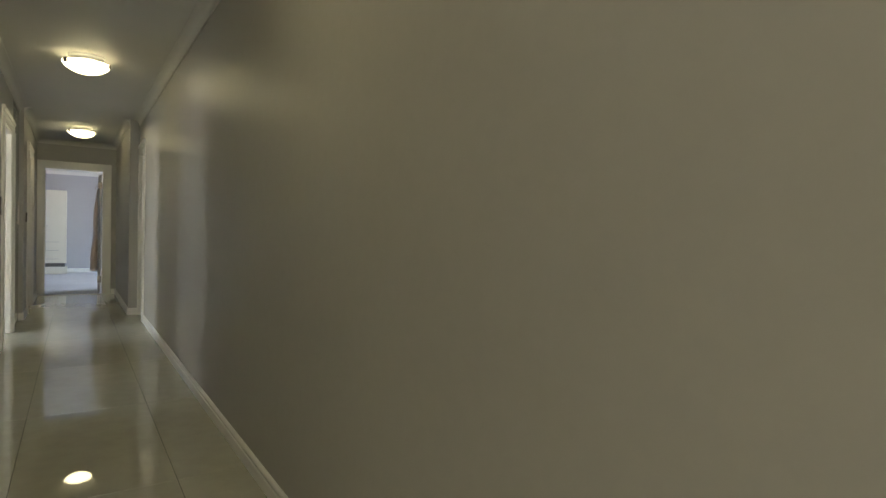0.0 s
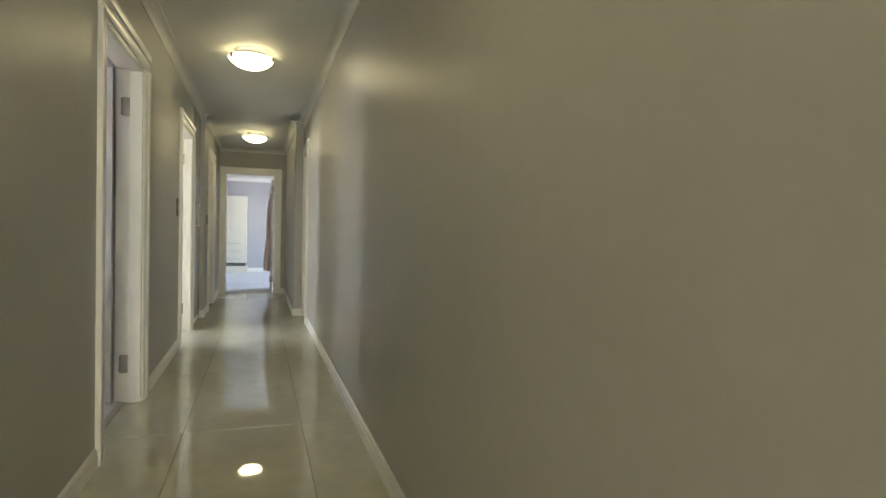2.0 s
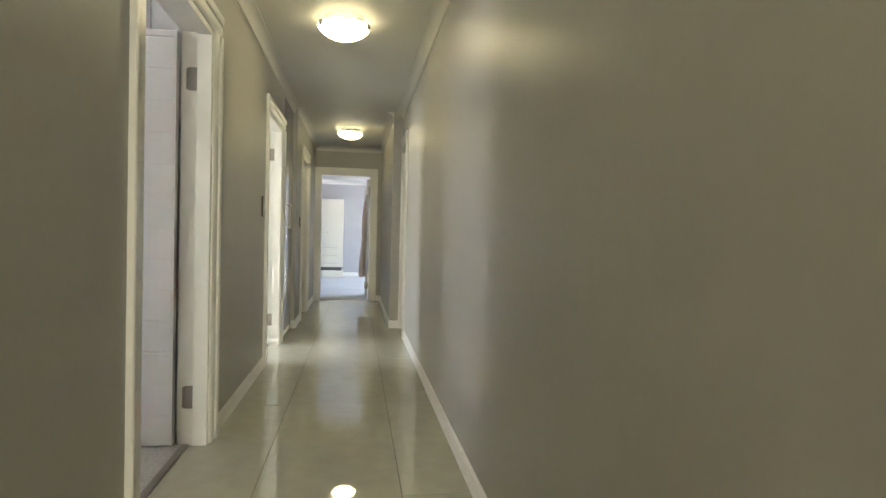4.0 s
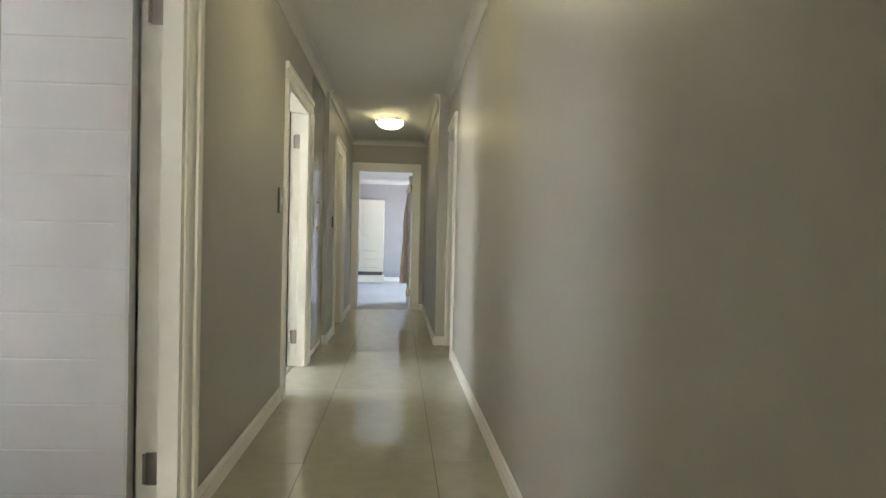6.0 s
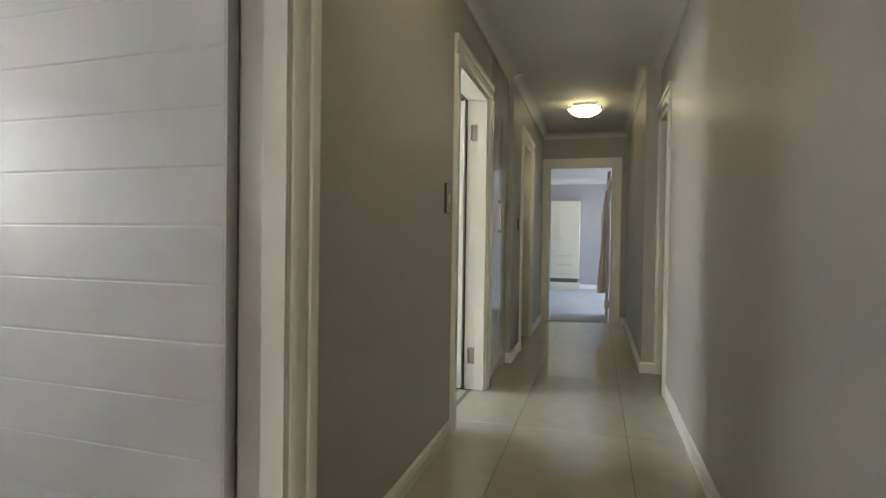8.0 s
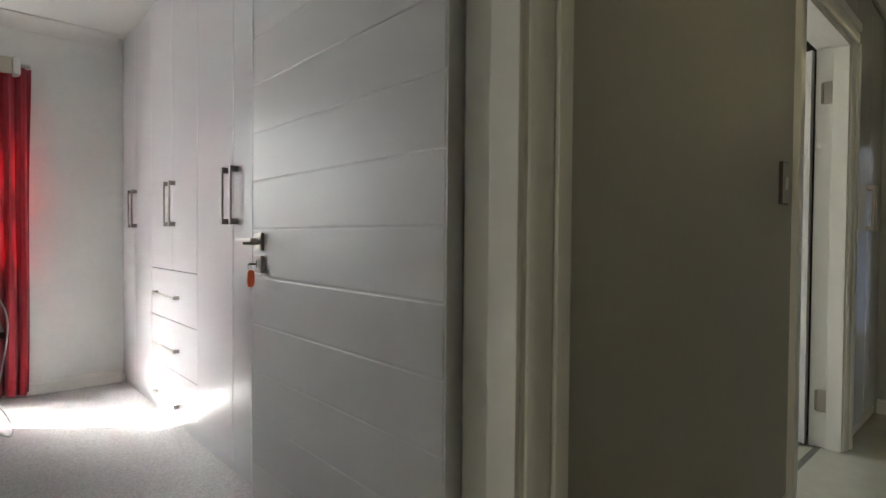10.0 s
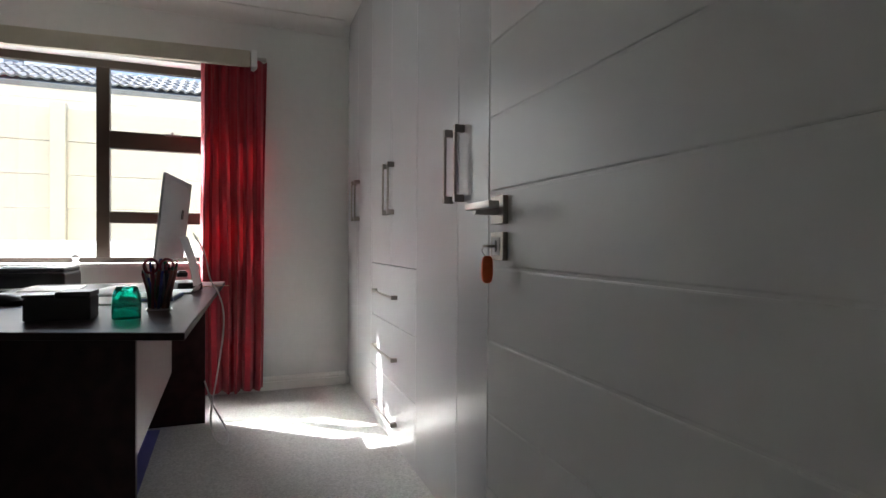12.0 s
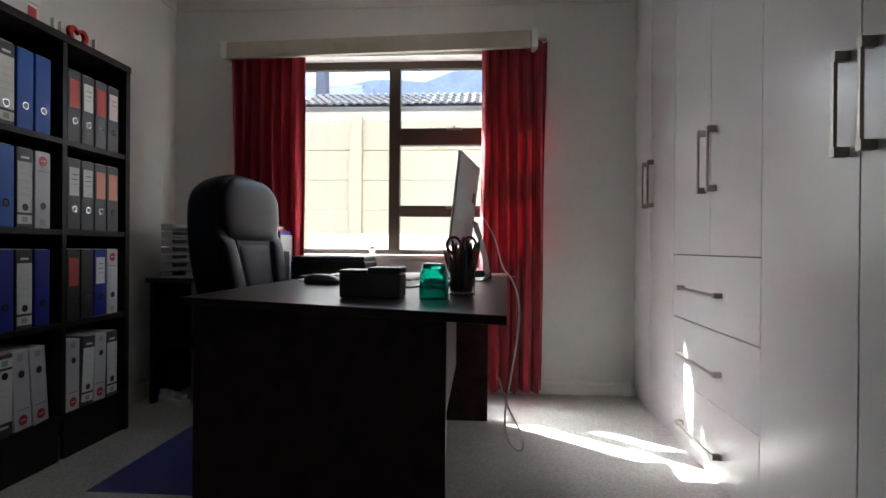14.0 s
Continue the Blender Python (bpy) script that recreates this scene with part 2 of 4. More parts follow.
# cornices: a coved strip along the top of each wall
def cornice(name, p0, p1, inward, z, drop=0.07, material=None):
    p0, p1 = Vector(p0), Vector(p1)
    d = (p1 - p0)
    prof = [(0, 0), (0, -drop), (0.008, -drop)]
    for k in range(1, 6):
        a = k / 6 * math.pi / 2
        prof.append((0.008 + (drop - 0.016) * (1 - math.cos(a)), -drop + 0.004 + (drop - 0.012) * math.sin(a)))
    prof += [(drop - 0.004, -0.006), (drop, -0.006), (drop, 0)]
    inn = Vector(inward)
    x = d.normalized()
    m = Matrix((( x.x, inn.x, 0, p0.x), (x.y, inn.y, 0, p0.y), (0, 0, 1, z - 0.001), (0, 0, 0, 1)))
    return structure(name, extrude(prof, d.length, m), material or CEIL, "white coved plaster cornice", "cornice", True)


cornice("trim_cornice_west", (XL, YB, 0), (XL, PY, 0), (1, 0, 0), HC)
cornice("trim_cornice_east", (XR, YB, 0), (XR, PY, 0), (-1, 0, 0), HC)
cornice("trim_cornice_west_pier", (PL, PY, 0), (PL, YE, 0), (1, 0, 0), HC)
cornice("trim_cornice_east_pier", (PR, PY, 0), (PR, YE, 0), (-1, 0, 0), HC)
cornice("trim_cornice_north", (PL, YE, 0), (PR, YE, 0), (0, -1, 0), HC)


def baseboard(name, p0, p1, inward, h=0.085, t=0.014, z=0.0):
    p0, p1 = Vector(p0), Vector(p1)
    d = p1 - p0
    prof = [(0, 0), (t, 0), (t, h * 0.62), (t * 0.72, h * 0.65), (t * 0.72, h * 0.70), (t * 0.92, h * 0.75), (t * 0.85, h * 0.85), (t * 0.5, h * 0.95), (t * 0.2, h), (0, h)]
    x, inn = d.normalized(), Vector(inward)
    m = Matrix(((x.x, inn.x, 0, p0.x), (x.y, inn.y, 0, p0.y), (0, 0, 1, z), (0, 0, 0, 1)))
    return structure(name, extrude(prof, d.length, m), TRIM, "white gloss wooden baseboard", "baseboard", True)


AW = 0.105                      # width of the door architraves
W_ = (1, 0, 0)
baseboard("baseboard", (XL, YB, 0), (XL, D1[0] - AW, 0), W_)
baseboard("baseboard", (XL, D1[1] + AW, 0), (XL, D2[0] - AW, 0), W_)
baseboard("baseboard", (PL, PY, 0), (PL, D3[0] - AW, 0), W_)
baseboard("baseboard", (PL, D3[1] + AW, 0), (PL, YE, 0), W_)
baseboard("baseboard", (XL, PY, 0), (PL + 0.014, PY, 0), (0, -1, 0))
baseboard("baseboard", (XR, YB, 0), (XR, RD[0] - AW, 0), (-1, 0, 0))
baseboard("baseboard", (PR - 0.014, PY, 0), (XR, PY, 0), (0, -1, 0))
baseboard("baseboard", (PR, PY, 0), (PR, YE, 0), (-1, 0, 0))
baseboard("baseboard", (EX1 + AW, YE, 0), (PR - 0.014, YE, 0), (0, -1, 0))

# hall floor: polished tiles on a grout bed
floor = structure("floor", block(XL - T, XR + T, YB - T, YE + T, -0.12, -0.003), GROUT, "polished cream porcelain floor tiles", "floor")
TW, TL, TX, TY = 0.590, 1.243, -0.337, 6.73
tile_mesh = {}
for c in range(-1, 2):
    x0, x1 = max(TX + c * TW, XL - T + 0.03), min(TX + (c + 1) * TW, XR + 0.05)
    for r in range(-6, 6):
        y0, y1 = max(TY + r * TL, YB), min(TY + (r + 1) * TL, YE + 0.03)
        if y1 - y0 < 0.05:
            continue
        key = (round(x1 - x0, 3), round(y1 - y0, 3))
        if key not in tile_mesh:
            g = 0.0013
            tile_mesh[key] = mesh_of("floor_tile", block(g, x1 - x0 - g, g, y1 - y0 - g, -0.003, 0.0, 0.0006), TILE)
        o = new("floor_tile", tile_mesh[key])
        o.parent = floor
        o.location = (x0, y0, 0)

# study shell
def pierced_wall(x0, x1, ys, zs):
    """A wall along y as one closed body: ys and zs name its ends and, between them, the edges of the opening."""
    bm = bmesh.new()
    v = {(i, j, k): bm.verts.new((x, ys[j], zs[k])) for i, x in enumerate((x0, x1)) for j in range(4) for k in range(4)}
    solid_cell = lambda j, k: 0 <= j < 3 and 0 <= k < 3 and (j, k) != (1, 1)
    for j in range(3):
        for k in range(3):
            if not solid_cell(j, k):
                continue
            for i in (0, 1):
                bm.faces.new((v[i, j, k], v[i, j + 1, k], v[i, j + 1, k + 1], v[i, j, k + 1]))
            for dj, dk, a, b in ((-1, 0, (j, k), (j, k + 1)), (1, 0, (j + 1, k), (j + 1, k + 1)), (0, -1, (j, k), (j + 1, k)), (0, 1, (j, k + 1), (j + 1, k + 1))):
                if not solid_cell(j + dj, k + dk):
                    bm.faces.new((v[(0, *a)], v[(0, *b)], v[(1, *b)], v[(1, *a)]))
    bmesh.ops.recalc_face_normals(bm, faces=bm.faces[:])
    return bm


bm = pierced_wall(SX - 0.22, SX, (SY0 - T, WY0, WY1, SY1 + T), (0, WZ0, WZ1, SC))
structure("wall_study_west", bm, WALL_STUDY, "pale grey painted wall around the window", "wall")
structure("wall_study_south", block(SX, XL - T, SY0 - T, SY0, 0, SC), WALL_STUDY, "pale grey painted study wall", "wall")
structure("wall_study_north", block(SX, XL - T, SY1, SY1 + T, 0, SC), WALL_STUDY, "pale grey painted study wall", "wall")
structure("floor_study", block(SX, XL - T, SY0, SY1, -0.12, 0.004), CARPET, "grey loop-pile fitted carpet", "carpet")
structure("ceiling_study", block(SX - 0.22, XL - T, SY0 - T, SY1 + T, SC, SC + 0.12), CEIL, "white painted study ceiling", "ceiling")
cornice("trim_cornice_study_west", (SX, SY0, 0), (SX, 7.60, 0), (1, 0, 0), SC, 0.085)
cornice("trim_cornice_study_south", (SX, SY0, 0), (XL - T, SY0, 0), (0, 1, 0), SC, 0.085)
baseboard("baseboard", (SX, SY0, 0), (SX, 7.62, 0), W_, 0.09, 0.016)
baseboard("baseboard", (SX, SY0, 0), (XL - T, SY0, 0), (0, 1, 0), 0.09, 0.016)

# the room behind the second door; its window opening is unseen, made up
bm = bmesh.new()
for y0, y1, z0, z1 in ((SY1 + T, 8.9, 0, HC), (8.9, 10.0, 0, 0.9), (8.9, 10.0, 2.0, HC), (10.0, PY, 0, HC)):
    box(bm, -3.2, -3.085, y0, y1, z0, z1)
structure("wall_side_room_west", bm, WALL_STUDY, "plain grey side room wall with an unseen, added window opening", "wall")
structure("wall_side_room_north", block(-3.085, XL - T, PY - T, PY, 0, HC), WALL_STUDY, "plain grey wall of a side room", "wall")
structure("floor_side_room", block(-3.2, XL - T, SY1 + T, PY, -0.12, -0.003), TILE, "cream tiled side room floor", "floor")
structure("ceiling_side_room", block(-3.2, XL - T, SY1 + T, PY, HC, HC + 0.12), CEIL, "white ceiling of a side room", "ceiling")
structure("wall_room_three", block(-0.95, -0.85, PY, YE, 0, HC), WALL_STUDY, "plain grey wall behind a closed door", "wall")
structure("wall_room_four", block(0.85, 0.95, 9.6, 11.4, 0, HC), WALL_STUDY, "plain grey wall behind a closed door", "wall")

# bedroom shell
structure("wall_bedroom_north", block(BX0, BX1, BY1, BY1 + T, 0, BC), WALL_BED, "lilac grey bedroom wall", "wall")
structure("wall_bedroom_west", block(BX0 - T, BX0, YE, BY1 + T, 0, BC), WALL_BED, "lilac grey bedroom wall", "wall")
bm = bmesh.new()
for y0, y1, z0, z1 in ((YE, 14.4, 0, BC), (14.4, 17.4, 2.15, BC), (14.4, 17.4, 0, 0.12), (17.4, BY1 + T, 0, BC)):
    box(bm, BX1, BX1 + 0.2, y0, y1, z0, z1)
structure("wall_bedroom_east", bm, WALL_BED, "lilac grey bedroom wall with a window opening", "wall")
structure("floor_bedroom", block(BX0, BX1, YE + 0.03, BY1, -0.12, 0.006), CARPET_BED, "pale grey fitted bedroom carpet", "carpet")
structure("ceiling_bedroom", block(BX0 - T, BX1 + 0.2, YE + T, BY1 + T, BC, BC + 0.12), CEIL, "white bedroom ceiling", "ceiling")
cornice("trim_cornice_bedroom", (BX0, BY1, 0), (BX1, BY1, 0), (0, -1, 0), BC, 0.11)
baseboard("baseboard", (-0.28, BY1, 0), (BX1, BY1, 0), (0, -1, 0), 0.1)

# room behind the start of the walk
structure("wall_entrance", block(-1.5, 1.5, -2.2, -2.08, 0, 2.6), WALL, "plain wall of the entrance lobby", "wall")
structure("wall_entrance_west", block(-1.62, -1.5, -2.2, YB - T, 0, 2.6), WALL, "plain wall of the entrance lobby", "wall")
structure("wall_entrance_east", block(1.5, 1.62, -2.2, YB - T, 0, 2.6), WALL, "plain wall of the entrance lobby", "wall")
structure("floor_entrance", block(-1.6, 1.6, -2.2, YB - T, -0.12, 0.0), TILE, "cream tiled lobby floor", "floor")
structure("ceiling_entrance", block(-1.6, 1.6, -2.2, YB - T, 2.5, 2.6), CEIL, "white lobby ceiling", "ceiling")


# ---- hall lamps ----
def ceiling_lamp(y, x):
    e = thing("ceiling_lamp", "lit frosted glass dome ceiling lamp with steel clips", "ceiling lamp", pose(x, y, HC), "hall ceiling lamps")
    prof = [(0.0001, -0.140)]
    for k in range(1, 13):
        a = k / 12
        prof.append((0.166 * math.sin(a * 1.25) / math.sin(1.25), -0.140 + 0.078 * (1 - math.cos(a * 1.25)) / (1 - math.cos(1.25))))
    part("shade", lathe(prof, 48), LAMPGLASS, e, "glowing opal glass dome", True)
    # unseen disc added to weaken the halo that the glass throws on the ceiling
    part("uplight_blocker", lathe([(0.0001, -0.066), (0.146, -0.066), (0.151, -0.061), (0.0001, -0.058)], 48), WHITEPLASTIC, e, "unseen white disc added to block light above the glass", True)
    part("base_plate", lathe([(0.0001, -0.0575), (0.070, -0.0575), (0.070, -0.025), (0.12, -0.022), (0.125, -0.018), (0.125, 0), (0.0001, 0)], 40), WHITEPLASTIC, e, "white metal base plate", True)
    for k in range(3):
        a = radians(-25 + 120 * k)
        m = Matrix.Rotation(a, 4, "Z")
        b = block(0.070, 0.172, -0.020, 0.020, -0.0575, -0.0545, 0.001)
        box(b, 0.1685, 0.172, -0.020, 0.020, -0.092, -0.0575, 0.001)
        b.transform(m)
        part("clip", b, DARKSTEEL, e, "brushed steel clip")
    return e


# lamps at 0.75 and 4.46 are unseen, added to brighten the hall's start
for ly in (0.75, 4.46, 8.17, 11.88):
    ceiling_lamp(ly, -0.055)


# ---- doors ----
def door_frame(door, face, back, y0, y1, top, into=1.0):
    """Jambs and architraves of a doorway in a wall that runs along y. face: the side seen from the hall; into: the way out of the wall there."""
    jt = 0.022
    a, b = sorted((face, back - into * 0.024))
    part("jamb", block(a, b, y0, y0 + jt, 0, top - jt), TRIM, door)
    part("jamb", block(a, b, y1 - jt, y1, 0, top - jt), TRIM, door)
    part("head", block(a, b, y0, y1, top - jt, top), TRIM, door)
    s0, s1 = sorted((face, back + (face - back) * 0.42))
    part("door_stop", block(s0, s1, y0 + jt, y0 + jt + 0.012, 0, top - jt, 0.002), TRIM, door)
    part("door_stop", block(s0, s1, y1 - jt - 0.012, y1 - jt, 0, top - jt, 0.002), TRIM, door)
    part("door_stop", block(s0, s1, y0 + jt + 0.0125, y1 - jt - 0.0125, top - jt - 0.012, top - jt, 0.002), TRIM, door)
    for f, s in ((face, into), (back, -into)):
        prof = [(0, 0), (AW, 0), (AW, 0.020), (AW - 0.004, 0.024), (AW - 0.036, 0.024), (AW - 0.041, 0.021), (AW - 0.043, 0.012), (AW - 0.050, 0.011), (AW - 0.053, 0.016), (0.030, 0.017), (0.016, 0.015), (0.005, 0.011), (0, 0.006)]
        ovl = 0.008
        # local x along the piece, y across it outward from the opening, z out of the wall
        edge = ovl if s == into else -0.0005
        up1 = Matrix(((0, 0, s, f), (0, -1, 0, y0 + edge), (1, 0, 0, 0), (0, 0, 0, 1)))
        up2 = Matrix(((0, 0, s, f), (0, 1, 0, y1 - edge), (1, 0, 0, 0), (0, 0, 0, 1)))
        hd = Matrix(((0, 0, s, f), (1, 0, 0, y0 - AW + edge), (0, 1, 0, top - edge), (0, 0, 0, 1)))
        part("architrave", extrude(prof, top - edge - 0.001, up1), TRIM, door, "", True)
        part("architrave", extrude(prof, top - edge - 0.001, up2), TRIM, door, "", True)
        part("architrave", extrude(prof, y1 - y0 + 2 * AW - 2 * edge, hd), TRIM, door, "", True)


def hinge(parent, m):
    bm = rod((0, 0, -0.05), (0, 0, 0.05), 0.006, seg=12)
    box(bm, 0.004, 0.052, -0.0012, 0.0016, -0.055, 0.055, 0.0005)
    for sx, sz in ((0.018, 0.035), (0.038, 0.018), (0.018, -0.035), (0.038, -0.018)):
        box(bm, sx - 0.003, sx + 0.003, -0.0022, -0.001, sz - 0.003, sz + 0.003, 0.0006)
    bm.transform(m)
    part("hinge", bm, DARKSTEEL, parent, "satin steel butt hinge", True)


def board_leaf(door, width, height, m, pitch=0.1485, first=0.025, both=True, rest=0.0):
    """A door leaf in local axes: x from the hinge edge, y its thickness, z up. Horizontal grooved boards between two stiles."""
    th = 0.042
    leaf = part("leaf", block(0, width, 0.0022, th - 0.0022, 0.012, height, 0.002), DOORWHITE, door, "white painted leaf with horizontal grooves")
    leaf.matrix_local = m
    st = 0.006
    for x0, x1 in ((0.0, st), (width - 0.004, width)):
        part("stile", block(x0, x1, 0, th, 0.010, height + 0.002, 0.0012), DOORWHITE, leaf)
    z = 0.012
    zs = [z]
    g = first
    while g < height:
        if g > z + 0.02:
            zs.append(g)
        g += pitch
    zs.append(height)
    for a, b in zip(zs, zs[1:]):
        part("board", block(st + 0.0015, width - 0.0055, 0, th, a + 0.002, b - 0.002, 0.0032), DOORWHITE, leaf)
    return leaf


def lever_set(leaf, x, z, y, out, reach):
    """Lever handle on a square rose and a square keyhole plate. out: the way it stands off; reach: the way the lever points."""
    for i, zz in enumerate((z, z - 0.069)):
        bm = block(-0.027, 0.027, 0, 0.011, -0.027, 0.027, 0.0015)
        bm.transform(Matrix(((1, 0, 0, x), (0, out, 0, y), (0, 0, 1, zz), (0, 0, 0, 1))))
        bmesh.ops.recalc_face_normals(bm, faces=bm.faces[:])
        part("rose" if i == 0 else "keyhole_plate", bm, DARKSTEEL, leaf, "square satin steel plate")
    bm = rod((x, y, z), (x, y + out * 0.058, z), 0.010, seg=16)
    a, b = sorted((x - reach * 0.013, x + reach * 0.100))
    c, d = sorted((y + out * 0.052, y + out * 0.072))
    box(bm, a, b, c, d, z - 0.002, z + 0.010, 0.002)
    part("lever", bm, STEEL, leaf, "straight satin steel lever", True)
    bm = block(x - 0.016, x + 0.016, *sorted((y + out * 0.0112, y + out * 0.0125)), z - 0.086, z - 0.052)
    part("cylinder_plate", bm, GREYPLASTIC, leaf)
    bm = block(x - 0.003, x + 0.003, *sorted((y + out * 0.0126, y + out * 0.0135)), z - 0.080, z - 0.058)
    part("keyhole", bm, BLACKPLASTIC, leaf)


# door to the study: open, hinged on the far jamb
door1 = tagged(thing("door_1", "white grooved door standing wide open into the study", "door"), kind="structure")
door_frame(door1, XL, XL - T, D1[0], D1[1], DH)
LEAF_W = 0.937
LOCK = (0.869, 0.946)
m1 = Matrix.Translation((-0.799, 7.372, 0)) @ Matrix.Rotation(radians(180 - 2.4), 4, "Z")
leaf1 = board_leaf(door1, LEAF_W, 1.98, m1, first=0.162)
lever_set(leaf1, LOCK[0], 1.015, 0.042, 1, -1)
for z in (0.235, 1.765):
    hinge(door1, Matrix.Translation((XL - T + 0.004, D1[1] - 0.0238, z)))

# second door of the hall, open inwards
door2 = tagged(thing("door_2", "white grooved door standing open into a side room", "door"), kind="structure")
door_frame(door2, XL, XL - T, D2[0], D2[1], DH)
m2 = Matrix.Translation((-0.797, 9.875, 0)) @ Matrix.Rotation(radians(180 - 3), 4, "Z")
leaf2 = board_leaf(door2, 0.76, 1.98, m2, first=0.162)
lever_set(leaf2, 0.70, 1.02, 0.042, 1, -1)
for z in (0.235, 1.765):
    hinge(door2, Matrix.Translation((XL - T + 0.004, D2[1] - 0.0238, z)))

# third door, closed, in the pier
door3 = tagged(thing("door_3", "closed white door in the grey pier", "door"), kind="structure")
door_frame(door3, PL, XL - T, D3[0], D3[1], DH)
board_leaf(door3, D3[1] - D3[0] - 0.05, 1.98, Matrix.Translation((-0.70, D3[0] + 0.025, 0)) @ Matrix.Rotation(radians(90), 4, "Z"))

# door in the long wall opposite, closed
door4 = tagged(thing("door_4", "closed white door set back beside the grey pier", "door"), kind="structure")
door_frame(door4, XR, XR + T, RD[0], RD[1], DH, -1.0)
board_leaf(door4, RD[1] - RD[0] - 0.05, 1.98, Matrix.Translation((XR + 0.085, RD[0] + 0.025, 0)) @ Matrix.Rotation(radians(90), 4, "Z"))

# bedroom door at the end of the hall, open inwards
door5 = tagged(thing("door_5", "white bedroom door standing open at the hall's end", "door"), kind="structure")
jt = 0.022
part("jamb", block(EX0, EX0 + jt, YE, YE + T, 0, DE - jt), TRIM, door5)
part("jamb", block(EX1 - jt, EX1, YE, YE + T, 0, DE - jt), TRIM, door5)
part("head", block(EX0, EX1, YE, YE + T, DE - jt, DE), TRIM, door5)
for x0, x1, z0, z1 in ((EX0 - 0.100, EX0 + 0.008, 0, DE - 0.01), (EX1 - 0.008, EX1 + 0.100, 0, DE - 0.01), (EX0 - 0.100, EX1 + 0.100, DE - 0.0095, DE + 0.100)):
    part("architrave", block(x0, x1, YE - 0.019, YE, z0, z1, 0.005), TRIM, door5)
m5 = Matrix.Translation((EX1 - 0.03, YE + T + 0.01, 0)) @ Matrix.Rotation(radians(89), 4, "Z")
leaf5 = board_leaf(door5, 0.75, 1.94, m5)
lever_set(leaf5, 0.69, 1.0, 0.042, 1, -1)
for z in (0.235, 1.765):
    hinge(door5, Matrix.Translation((EX1 - 0.028, YE + T - 0.005, z)) @ Matrix.Rotation(radians(180), 4, "Z"))
part("threshold", block(EX0 + jt, EX1 - jt, YE + 0.01, YE + 0.05, 0.0, 0.008, 0.002), DARKSTEEL, door5, "dark metal threshold strip")
part("threshold", block(XL - T - 0.002, XL - T + 0.032, D1[0] + jt, D1[1] - jt, 0.0005, 0.006, 0.0015), DARKSTEEL, door1, "dark metal threshold strip")


# ---- built-in cupboard in the hall ----
def bar_handle(parent, m, length=0.225, stand=0.034):
    """A square D handle: local z along it, y out of the door."""
    bm = bmesh.new()
    h = length / 2
    box(bm, -0.005, 0.005, stand - 0.009, stand, -h, h, 0.0012)
    for s in (-1, 1):
        box(bm, -0.0095, 0.0095, 0, stand, s * h - 0.012, s * h + 0.012, 0.0015)
    bm.transform(m)
    bmesh.ops.recalc_face_normals(bm, faces=bm.faces[:])
    return part("handle", bm, DARKSTEEL, parent, "square satin nickel bar handle")


cup = thing("hall_cupboard", "tall glossy grey built-in cupboard in the hall wall", "cupboard")
part("carcass", block(XL - 0.55, XL - 0.03, 10.002, PY - 0.005, 0.0, 2.340), BLACKWOOD, cup)
for y0, y1 in ((10.004, 10.40), (10.404, PY - 0.008)):
    part("door", block(XL - 0.026, XL - 0.004, y0 + 0.001, y1 - 0.001, 0.06, 2.337, 0.0015), GLOSSDOOR, cup, "high gloss grey door")
part("plinth", block(XL - 0.03, XL - 0.012, 10.004, PY - 0.008, 0.0, 0.058), TRIM, cup)
for yy in (10.36, 10.445):
    bar_handle(cup, Matrix(((0, 1, 0, XL - 0.004), (-1, 0, 0, yy), (0, 0, 1, 1.215), (0, 0, 0, 1))))

# ---- switches ----
def light_switch(x, y, z, tall):
    e = thing("light_switch", "rocker light switch on a tall plate, its shaded edge coloured dark", "switch", pose(x, y, z))
    # shade on the near edge is put into the plate's dark bronze
    part("plate", block(0, 0.012, -0.038, 0.038, -tall / 2, tall / 2, 0.002), BRONZE, e, "back plate coloured dark for the shaded edge")
    part("surround", block(0.0121, 0.0145, -0.034, 0.038, -tall / 2 + 0.004, tall / 2 - 0.004, 0.001), GREYPLASTIC, e)
    part("rocker", block(0.0147, 0.0175, -0.012, 0.012, -0.022, 0.022, 0.001, Matrix.Rotation(radians(4), 4, "Y")), WHITEPLASTIC, e)


light_switch(XL, 8.83, 1.235, 0.15)
light_switch(PL, 11.17, 1.18, 0.11)

# ---- study wardrobe ----
# carcass colour carries the shade that shows in gaps between the fronts
GAP_SHADE = mat("gap_shade_board", (0.10, 0.095, 0.09), 0.8, grain=0.1)
WT = radians(1.6)
wm = Matrix.Translation((-2.85, 7.592, 0)) @ Matrix.Rotation(-WT, 4, "Z")


def wardrobe_x(x):
    return (x + 2.85) / math.cos(WT)


